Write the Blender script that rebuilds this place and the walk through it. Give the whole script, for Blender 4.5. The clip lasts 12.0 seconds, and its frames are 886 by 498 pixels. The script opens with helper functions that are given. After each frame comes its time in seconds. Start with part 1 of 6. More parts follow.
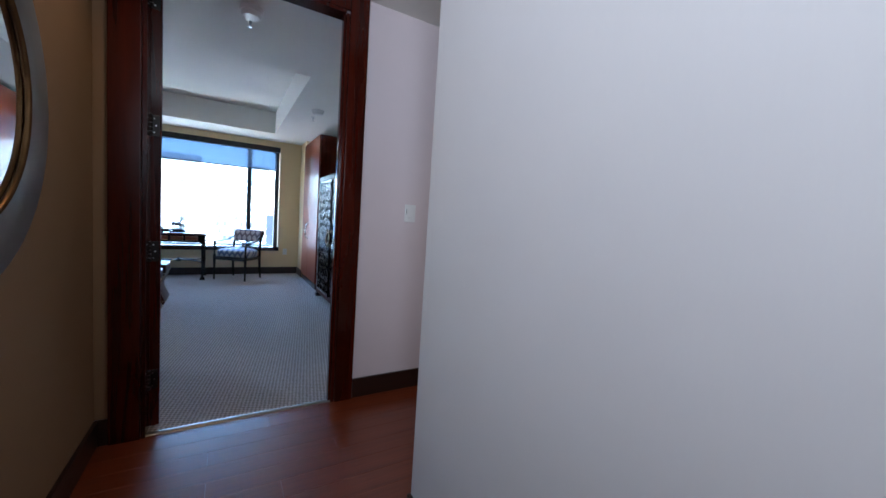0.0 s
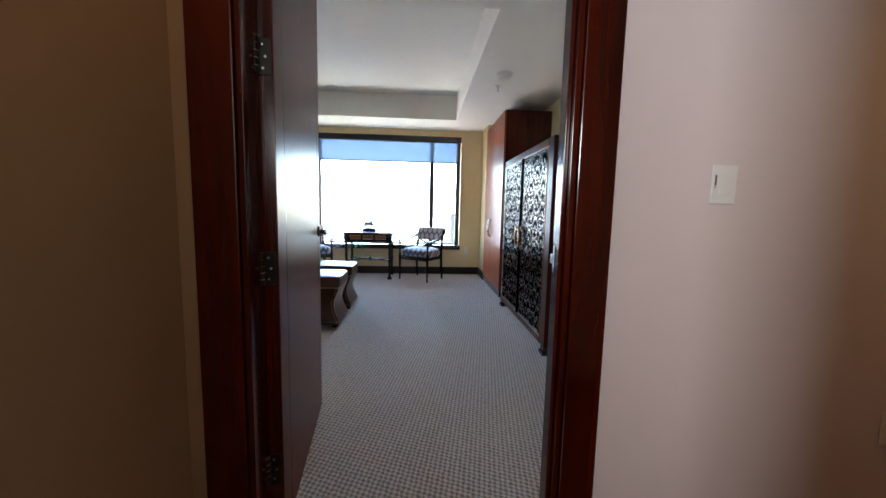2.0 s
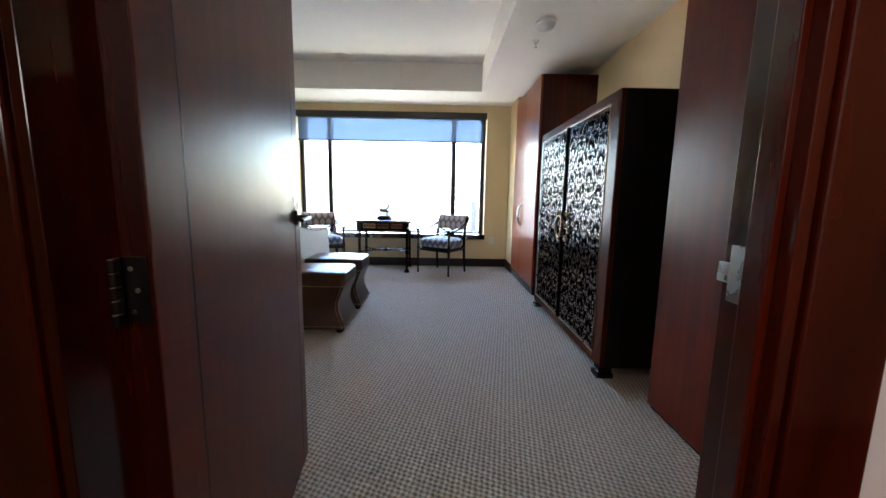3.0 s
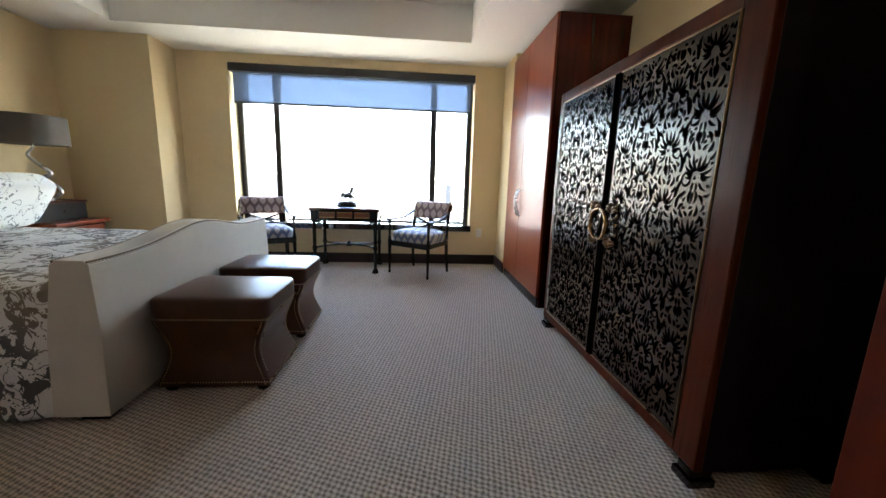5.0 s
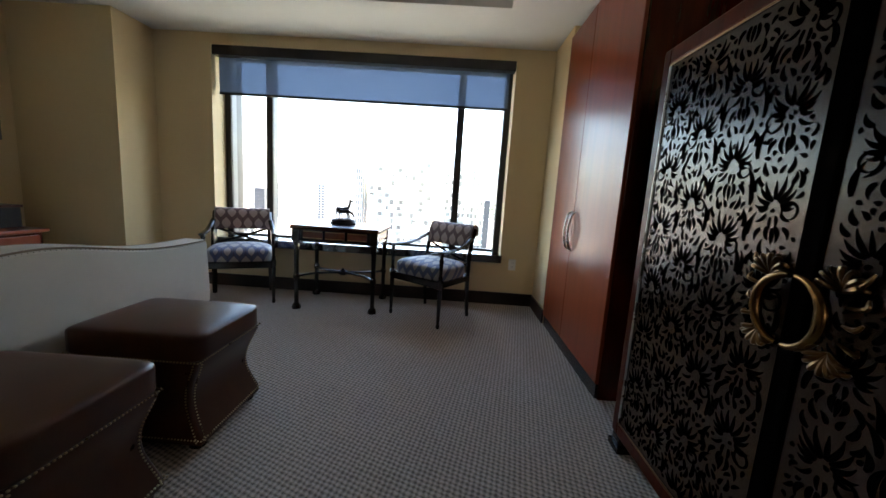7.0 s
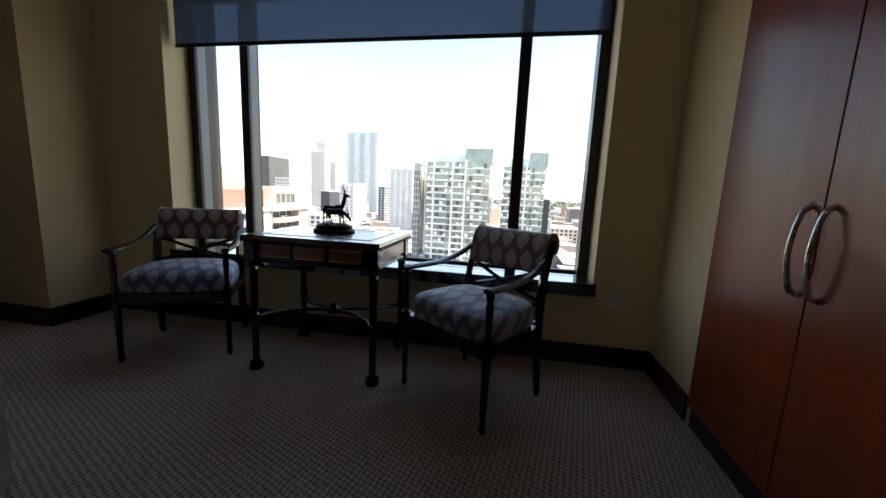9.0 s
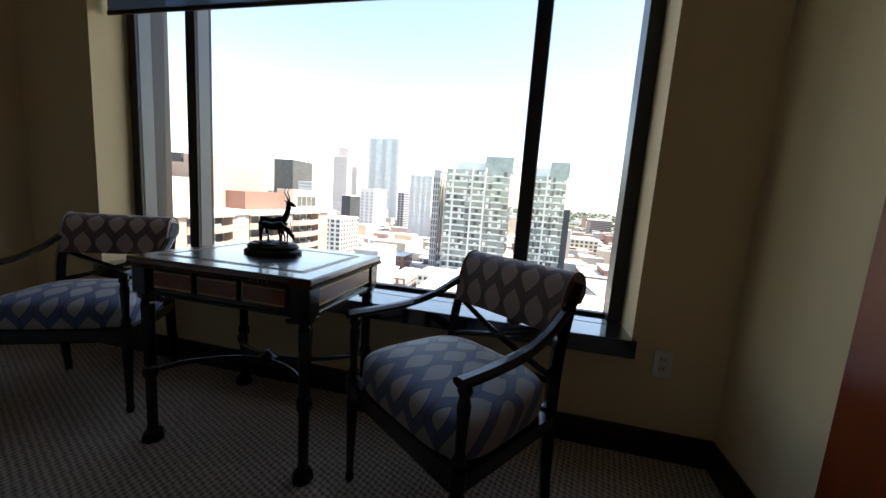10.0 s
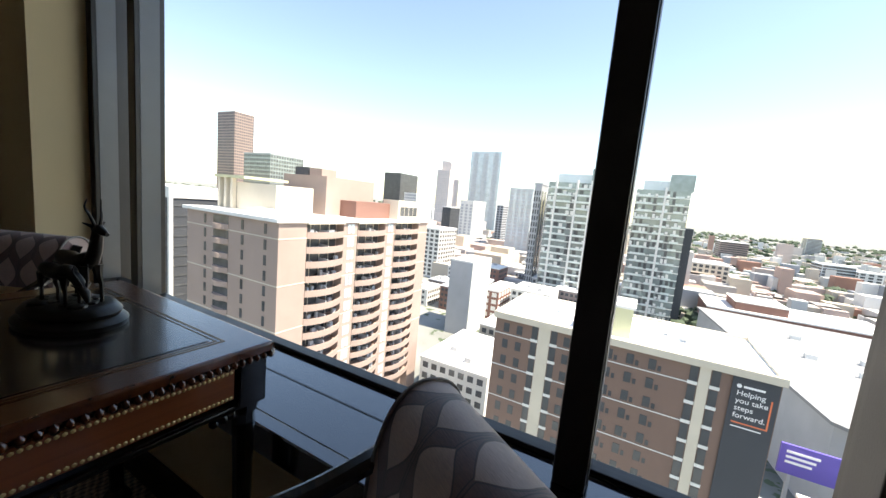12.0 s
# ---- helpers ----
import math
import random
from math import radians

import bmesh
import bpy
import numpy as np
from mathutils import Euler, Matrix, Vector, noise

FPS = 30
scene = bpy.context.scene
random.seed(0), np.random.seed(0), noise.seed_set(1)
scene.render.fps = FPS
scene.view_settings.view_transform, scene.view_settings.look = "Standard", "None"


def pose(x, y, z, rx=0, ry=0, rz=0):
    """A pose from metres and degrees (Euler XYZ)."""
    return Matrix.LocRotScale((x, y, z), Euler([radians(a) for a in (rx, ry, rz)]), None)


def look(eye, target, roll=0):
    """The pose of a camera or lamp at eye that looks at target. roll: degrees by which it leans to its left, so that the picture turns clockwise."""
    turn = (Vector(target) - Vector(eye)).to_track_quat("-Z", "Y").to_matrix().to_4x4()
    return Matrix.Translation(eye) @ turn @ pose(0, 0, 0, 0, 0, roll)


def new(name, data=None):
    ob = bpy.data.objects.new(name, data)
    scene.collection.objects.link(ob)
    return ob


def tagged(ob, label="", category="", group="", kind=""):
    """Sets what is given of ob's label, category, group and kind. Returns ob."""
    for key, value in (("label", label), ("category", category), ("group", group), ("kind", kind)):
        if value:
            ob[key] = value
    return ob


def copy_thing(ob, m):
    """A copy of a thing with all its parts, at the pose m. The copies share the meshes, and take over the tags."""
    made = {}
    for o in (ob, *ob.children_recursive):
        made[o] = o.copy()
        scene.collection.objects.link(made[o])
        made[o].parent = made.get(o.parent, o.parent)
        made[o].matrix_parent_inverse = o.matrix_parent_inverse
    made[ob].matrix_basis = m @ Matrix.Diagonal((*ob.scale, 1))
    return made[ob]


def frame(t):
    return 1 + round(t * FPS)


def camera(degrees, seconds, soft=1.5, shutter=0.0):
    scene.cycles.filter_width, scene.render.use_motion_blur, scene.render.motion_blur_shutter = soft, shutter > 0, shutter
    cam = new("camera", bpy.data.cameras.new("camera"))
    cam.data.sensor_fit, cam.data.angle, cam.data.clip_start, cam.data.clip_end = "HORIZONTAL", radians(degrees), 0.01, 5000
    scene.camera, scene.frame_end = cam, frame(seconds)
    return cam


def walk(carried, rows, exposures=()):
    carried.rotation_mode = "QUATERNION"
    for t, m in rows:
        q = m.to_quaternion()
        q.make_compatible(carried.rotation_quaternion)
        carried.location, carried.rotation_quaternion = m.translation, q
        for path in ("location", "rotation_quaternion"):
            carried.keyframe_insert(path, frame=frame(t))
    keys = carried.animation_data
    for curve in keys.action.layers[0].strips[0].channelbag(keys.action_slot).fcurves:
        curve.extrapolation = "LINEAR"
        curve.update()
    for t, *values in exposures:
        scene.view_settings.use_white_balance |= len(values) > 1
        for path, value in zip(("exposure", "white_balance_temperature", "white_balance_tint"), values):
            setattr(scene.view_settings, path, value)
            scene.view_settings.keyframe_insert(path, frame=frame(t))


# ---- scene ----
cam = camera(101.2, 12.0)
PATH = [
    (0, (3.516, 0.842, 1.248), (4.536, 2.556, 1.105), 3.7),
    (0.5, (3.597, 1.177, 1.215), (4.105, 3.103, 1.031), 1.1),
    (1, (3.636, 1.454, 1.235), (3.701, 3.442, 1.024), 0.5),
    (1.5, (3.673, 1.776, 1.207), (3.787, 3.759, 0.976), 3.7),
    (2, (3.672, 2.104, 1.198), (3.797, 4.089, 0.986), 1.3),
    (2.5, (3.679, 2.469, 1.162), (3.679, 4.458, 0.954), 0.0),
    (3, (3.668, 2.752, 1.15), (3.683, 4.732, 0.873), 1.0),
    (5, (3.63, 3.844, 1.139), (3.788, 5.804, 0.778), 1.8),
    (5.5, (3.645, 4.096, 1.171), (3.887, 6.057, 0.864), 2.4),
    (6, (3.781, 4.336, 1.154), (3.778, 6.312, 0.844), 2.8),
    (6.5, (3.885, 4.615, 1.137), (3.788, 6.583, 0.795), 1.1),
    (7, (3.863, 4.986, 1.154), (3.819, 6.963, 0.86), 3.7),
    (9, (3.85, 6.488, 1.079), (3.498, 8.433, 0.77), 2.6),
    (9.5, (3.886, 6.847, 1.103), (3.404, 8.766, 0.811), 2.8),
    (10, (3.904, 7.171, 1.107), (3.455, 9.1, 0.831), 4.1),
    (10.5, (3.93, 7.488, 1.138), (3.461, 9.417, 0.896), 2.9),
    (11, (4.01, 7.776, 1.131), (3.116, 9.539, 0.827), 3.4),
    (11.5, (4.03, 8.009, 1.128), (3.099, 9.746, 0.785), 3.0),
    (12, (3.942, 8.287, 1.168), (2.997, 10.031, 0.916), 5.3),
]
EXPOSURES = [(0.0, 4.55, 5200, 9), (1.0, 4.65, 6050, 12), (2.5, 5.0, 6600, 11), (5.0, 4.98, 7500, 13), (7.0, 3.7, 7400, 12), (9.0, 1.88, 7600, 13), (10.5, 1.8, 7600, 13), (12.0, 1.5, 7450, 11)]
walk(cam, [(t, look(eye, target, roll)) for t, eye, target, roll in PATH], EXPOSURES)

# ---- daylight and large lights ----
world = bpy.data.worlds.new("sky")
scene.world = world
world.use_nodes = True
sky = world.node_tree.nodes.new("ShaderNodeTexSky")
sky.sky_type, sky.sun_disc = "NISHITA", False
sky.sun_elevation, sky.sun_rotation = radians(59), radians(88)
sky.air_density, sky.dust_density, sky.ozone_density = 1.0, 0.5, 1.0
background = world.node_tree.nodes["Background"]
background.inputs["Strength"].default_value = 0.13
world.node_tree.links.new(sky.outputs[0], background.inputs["Color"])

sun_data = bpy.data.lights.new("sun", "SUN")
sun_data.energy, sun_data.angle, sun_data.color = 4.3, radians(0.5), (1.0, 0.95, 0.88)
sun = new("sun", sun_data)
sun.matrix_world = look((120, 4, 200), (0, 0, 0))

# added area lamp: stands in for unseen light from the hall's west side
hall_fill = bpy.data.lights.new("hall_fill_light", "AREA")
hall_fill.shape, hall_fill.size, hall_fill.size_y, hall_fill.energy, hall_fill.color = "RECTANGLE", 1.2, 0.7, 1.3, (0.95, 0.97, 0.97)
hall_fill.spread = radians(88)
new("hall_fill_light", hall_fill).matrix_world = look((2.62, -0.72, 2.05), (4.2, 1.4, 2.25))


# added warm spots for the glow on the hall walls; no fixture is seen
def warm_fill_spot(x, y, z, energy):
    data = bpy.data.lights.new("warm_fill_spot", "SPOT")
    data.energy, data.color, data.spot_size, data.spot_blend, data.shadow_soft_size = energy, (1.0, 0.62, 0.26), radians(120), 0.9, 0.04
    new("warm_fill_spot", data).matrix_world = look((x, y, z), (x, y + 0.001, 0))


warm_fill_spot(5.75, 2.75, 2.60, 0.85)
warm_fill_spot(3.35, 2.75, 2.60, 0.45)


# ---- materials ----
class Nodes:
    """A short way to write node trees."""

    def __init__(self, name):
        self.material = bpy.data.materials.new(name)
        self.material.use_nodes = True
        self.tree = self.material.node_tree
        self.bsdf = self.tree.nodes["Principled BSDF"]

    def node(self, kind, **inputs):
        n = self.tree.nodes.new("ShaderNode" + kind)
        for key, value in inputs.items():
            self.put(n.inputs[key], value)
        return n

    def put(self, socket, value):
        if isinstance(value, bpy.types.NodeSocket):
            self.tree.links.new(value, socket)
        else:
            socket.default_value = value

    def math(self, op, a, b=0.0, c=0.0):
        n = self.tree.nodes.new("ShaderNodeMath")
        n.operation = op
        for socket, value in zip(n.inputs, (a, b, c)):
            self.put(socket, value)
        return n.outputs[0]

    def coords(self, scale=(1, 1, 1), which="Object"):
        n = self.node("Mapping", Scale=scale)
        self.put(n.inputs["Vector"], self.node("TexCoord").outputs[which])
        return n.outputs[0]

    def noise(self, vector, scale, detail=4.0, rough=0.6, distortion=0.0):
        n = self.node("TexNoise", Vector=vector, Scale=scale, Detail=detail, Roughness=rough, Distortion=distortion)
        return n.outputs["Fac"]

    def ramp(self, fac, *stops):
        n = self.node("ValToRGB", Fac=fac)
        els = n.color_ramp.elements
        for i, (pos, col) in enumerate(stops):
            e = els[i] if i < 2 else els.new(pos)
            e.position, e.color = pos, (*col, 1)
        return n.outputs["Color"]

    def mix(self, fac, a, b, kind="MIX"):
        n = self.tree.nodes.new("ShaderNodeMix")
        n.data_type, n.blend_type = "RGBA", kind
        self.put(n.inputs["Factor"], fac)
        for key, value in ((6, a), (7, b)):
            self.put(n.inputs[key], (*value, 1) if isinstance(value, tuple) else value)
        return n.outputs[2]

    def bump(self, height, strength, distance=0.01, normal=None):
        n = self.node("Bump", Height=height, Strength=strength, Distance=distance)
        if normal is not None:
            self.put(n.inputs["Normal"], normal)
        return n.outputs["Normal"]

    def finish(self, **inputs):
        for key, value in inputs.items():
            key = key.replace("_", " ")
            self.put(self.bsdf.inputs[key], (*value, 1) if isinstance(value, tuple) and len(value) == 3 else value)
        return self.material

    def xyz(self, vector):
        n = self.node("SeparateXYZ", Vector=vector)
        return n.outputs


def surface(name, colour, rough=0.6, metal=0.0, vary=0.12, scale=3.0, grain=60.0, relief=0.1, depth=0.002, coat=0.0):
    """A plain surface with stains at one scale and grain at another."""
    n = Nodes(name)
    v = n.coords()
    big, fine = n.noise(v, scale, 5), n.noise(v, grain, 3)
    dark = tuple(c * (1 - vary) for c in colour)
    light = tuple(min(1, c * (1 + vary)) for c in colour)
    col = n.ramp(big, (0.3, dark), (0.7, light))
    col = n.mix(n.math("MULTIPLY", fine, vary), col, dark)
    r = n.math("ADD", n.math("MULTIPLY", n.math("SUBTRACT", big, 0.5), 0.25), rough)
    return n.finish(Base_Color=col, Roughness=r, Metallic=metal, Coat_Weight=coat, Coat_Roughness=0.08, Normal=n.bump(fine, relief, depth))


def timber(name, dark, light, rough=0.3, along="z", scale=1.0, coat=0.3, streak=14.0, gloss=0.5):
    n = Nodes(name)
    s = {"x": (0.5, streak, streak), "y": (streak, 0.5, streak), "z": (streak, streak, 0.5)}[along]
    v = n.coords(tuple(q * scale for q in s))
    grain, fine = n.noise(v, 1.6, 6, 0.65, 0.6), n.noise(v, 9.0, 3)
    rnd = n.node("ObjectInfo").outputs["Random"]
    col = n.ramp(grain, (0.28, dark), (0.72, light))
    col = n.mix(n.math("MULTIPLY", fine, 0.22), col, dark)
    col = n.mix(n.math("MULTIPLY", rnd, 0.3), col, dark)
    return n.finish(Base_Color=col, Roughness=n.math("ADD", n.math("MULTIPLY", fine, 0.04), rough), Specular_IOR_Level=gloss, Coat_Weight=coat, Coat_Roughness=0.10, Normal=n.bump(fine, 0.005, 0.001))


def wall_paint(name, colour):
    n = Nodes(name)
    v = n.coords()
    weave = n.noise(n.coords((1, 1, 0.12)), 140, 2)
    big = n.noise(v, 1.3, 4)
    col = n.ramp(big, (0.3, tuple(c * 0.94 for c in colour)), (0.7, colour))
    col = n.mix(n.math("MULTIPLY", weave, 0.12), col, tuple(c * 0.82 for c in colour))
    return n.finish(Base_Color=col, Roughness=0.72, Normal=n.bump(weave, 0.12, 0.002))


def carpet_weave():
    """Cut-and-loop wool: offset rows of small tufts, the hollows' shade put into the colour."""
    n = Nodes("carpet")
    v = n.coords()
    x, y, _ = n.xyz(v)
    wob = n.math("MULTIPLY", n.noise(v, 38, 2), 0.020)
    x, y = n.math("ADD", x, wob), n.math("ADD", y, n.math("MULTIPLY", n.noise(v, 31, 2), 0.020))
    a = n.math("SINE", n.math("MULTIPLY", n.math("ADD", x, n.math("MULTIPLY", y, 0.55)), 185.0))
    b = n.math("SINE", n.math("MULTIPLY", n.math("SUBTRACT", n.math("MULTIPLY", x, 0.55), y), 150.0))
    tuft = n.math("ADD", n.math("MULTIPLY", n.math("MULTIPLY", a, b), 0.5), 0.5)
    wool, patch = n.noise(v, 420, 3), n.noise(v, 1.7, 4)
    height = n.math("ADD", tuft, n.math("MULTIPLY", wool, 0.5))
    col = n.ramp(n.math("ADD", n.math("MULTIPLY", tuft, 0.75), n.math("MULTIPLY", wool, 0.3)), (0.20, (0.10, 0.075, 0.055)), (0.80, (0.60, 0.495, 0.39)))
    col = n.mix(n.math("MULTIPLY", patch, 0.25), col, (0.38, 0.30, 0.225))
    return n.finish(Base_Color=col, Roughness=0.95, Sheen_Weight=0.35, Normal=n.bump(height, 0.8, 0.006))


def inlay_sheet():
    """Brushed dark bronze sheet behind the fretwork."""
    n = Nodes("inlay_sheet")
    wear, brush = n.noise(n.coords(), 6, 4), n.noise(n.coords((1, 60, 4)), 12, 3)
    col = n.ramp(wear, (0.3, (0.012, 0.005, 0.002)), (0.7, (0.030, 0.013, 0.005)))
    rough = n.math("ADD", 0.13, n.math("MULTIPLY", n.math("ADD", wear, brush), 0.08))
    return n.finish(Base_Color=col, Metallic=0.06, Specular_IOR_Level=0.38, IOR=1.5, Roughness=rough, Normal=n.bump(brush, 0.03, 0.001))


def ogee_fabric(name, flat, ground, leaf_colour):
    """Rows of pointed ogee leaves; flat: the pattern lies in x and y, else in x and z."""
    n = Nodes(name)
    x, y, z = n.xyz(n.coords())
    u = n.math("MULTIPLY", x, 1 / 0.098)
    along = n.math("SUBTRACT", y, n.math("MULTIPLY", z, 0.9)) if flat else n.math("ADD", z, n.math("MULTIPLY", n.math("MAXIMUM", n.math("SUBTRACT", y, 0.25), 0.0), 1.1))
    v = n.math("MULTIPLY", along, 1 / (0.112 if flat else 0.118))
    v = n.math("ADD", v, 0.1 if flat else 0.33)
    edge = None
    for shift in (0.0, 0.5):
        fu = n.math("SUBTRACT", n.math("FRACT", n.math("ADD", u, 20.0 + shift)), 0.5)
        fv = n.math("MINIMUM", n.math("DIVIDE", n.math("FRACT", n.math("ADD", n.math("MULTIPLY", v, 0.5), 20.0 + shift)), 0.52), 1.0)
        bulge = n.math("POWER", n.math("SINE", n.math("MULTIPLY", fv, math.pi)), 1.15)
        lean = n.math("MULTIPLY", n.math("SINE", n.math("MULTIPLY", fv, 2 * math.pi)), 0.015)
        one = n.math("SUBTRACT", n.math("MULTIPLY", bulge, 0.40), n.math("ABSOLUTE", n.math("SUBTRACT", fu, lean)))
        edge = one if edge is None else n.math("MAXIMUM", edge, one)
    leaf = n.math("GREATER_THAN", edge, 0.0)
    rim = n.math("MULTIPLY", n.math("GREATER_THAN", edge, -0.06), n.math("SUBTRACT", 1.0, leaf))
    thread = n.noise(n.coords((1, 8, 8)), 90, 2)
    col = n.mix(leaf, n.ramp(thread, (0.3, ground), (0.7, tuple(c * 1.6 for c in ground))), n.ramp(thread, (0.3, leaf_colour), (0.7, tuple(c * 1.35 for c in leaf_colour))))
    line = n.math("GREATER_THAN", n.math("SINE", n.math("MULTIPLY", edge, 160.0)), 0.0)
    col = n.mix(n.math("MULTIPLY", rim, line), col, (0.045, 0.032, 0.028))
    return n.finish(Base_Color=col, Roughness=0.55, Sheen_Weight=0.3, Normal=n.bump(n.math("ADD", thread, n.math("MULTIPLY", leaf, 0.3)), 0.25, 0.002))


def floral_linen():
    n = Nodes("floral_linen")
    v = n.coords()
    warp = n.noise(v, 5.5, 3, 0.55, 1.6)
    stem = n.math("ABSOLUTE", n.math("SUBTRACT", warp, 0.5))
    petal = n.noise(v, 15, 2.5, 0.55, 1.4)
    bloom = n.math("GREATER_THAN", n.noise(v, 3.3, 1), 0.46)
    ink = n.math("MULTIPLY", n.math("GREATER_THAN", petal, 0.50), bloom)
    ink = n.math("MAXIMUM", ink, n.math("LESS_THAN", stem, 0.018))
    brown = n.noise(v, 2.2, 1)
    thread = n.noise(v, 260, 2)
    col = n.mix(n.math("MULTIPLY", ink, 0.92), n.ramp(thread, (0.3, (0.56, 0.54, 0.49)), (0.7, (0.72, 0.70, 0.65))), n.ramp(brown, (0.45, (0.03, 0.035, 0.03)), (0.6, (0.16, 0.12, 0.08))))
    return n.finish(Base_Color=col, Roughness=0.85, Normal=n.bump(thread, 0.2, 0.002))


def sprig_linen():
    """Cream cotton with thin dark sprigs."""
    n = Nodes("sprig_linen")
    v = n.coords()
    stem = n.math("ABSOLUTE", n.math("SUBTRACT", n.noise(v, 4.5, 2, 0.5, 1.2), 0.5))
    leaf = n.math("MULTIPLY", n.math("GREATER_THAN", n.noise(v, 24, 2, 0.5, 0.8), 0.60), n.math("GREATER_THAN", n.noise(v, 5.0, 1), 0.53))
    ink = n.math("MAXIMUM", leaf, n.math("LESS_THAN", stem, 0.006))
    thread = n.noise(v, 260, 2)
    col = n.mix(n.math("MULTIPLY", ink, 0.85), n.ramp(thread, (0.3, (0.66, 0.64, 0.59)), (0.7, (0.80, 0.78, 0.73))), (0.12, 0.115, 0.10))
    return n.finish(Base_Color=col, Roughness=0.85, Normal=n.bump(thread, 0.2, 0.002))


def clear_glass():
    n = Nodes("window_glass")
    return n.finish(Base_Color=(0.97, 0.99, 0.985), Roughness=0.0, IOR=1.05, Transmission_Weight=1.0, Specular_IOR_Level=0.5)


def blind_cloth():
    n = Nodes("blind_cloth")
    clear = n.node("BsdfTransparent", Color=(0.66, 0.76, 0.90, 1)).outputs[0]
    cloth = n.node("BsdfTranslucent", Color=(0.12, 0.14, 0.17, 1)).outputs[0]
    face = n.node("BsdfDiffuse", Color=(0.16, 0.18, 0.21, 1)).outputs[0]
    weave = n.noise(n.coords((1, 1, 1)), 700, 1)
    both = n.node("MixShader", Fac=0.5)
    n.put(both.inputs[1], cloth), n.put(both.inputs[2], face)
    out = n.node("MixShader", Fac=n.math("ADD", 0.68, n.math("MULTIPLY", weave, 0.2)))
    n.put(out.inputs[1], clear), n.put(out.inputs[2], both.outputs[0])
    n.put(n.tree.nodes["Material Output"].inputs["Surface"], out.outputs[0])
    return n.material


def facade(name, colour, rough=0.8, vary=0.08):
    return surface(name, colour, rough, 0, vary, 0.15, 2.0, 0.05, 0.02)


def leather():
    n = Nodes("brown_leather")
    v = n.coords()
    pores, big = n.noise(v, 230, 2), n.noise(v, 4, 4)
    col = n.ramp(big, (0.3, (0.040, 0.0105, 0.003)), (0.7, (0.074, 0.022, 0.006)))
    return n.finish(Base_Color=col, Roughness=n.math("ADD", 0.22, n.math("MULTIPLY", big, 0.16)), Specular_IOR_Level=0.34, Normal=n.bump(pores, 0.10, 0.003))


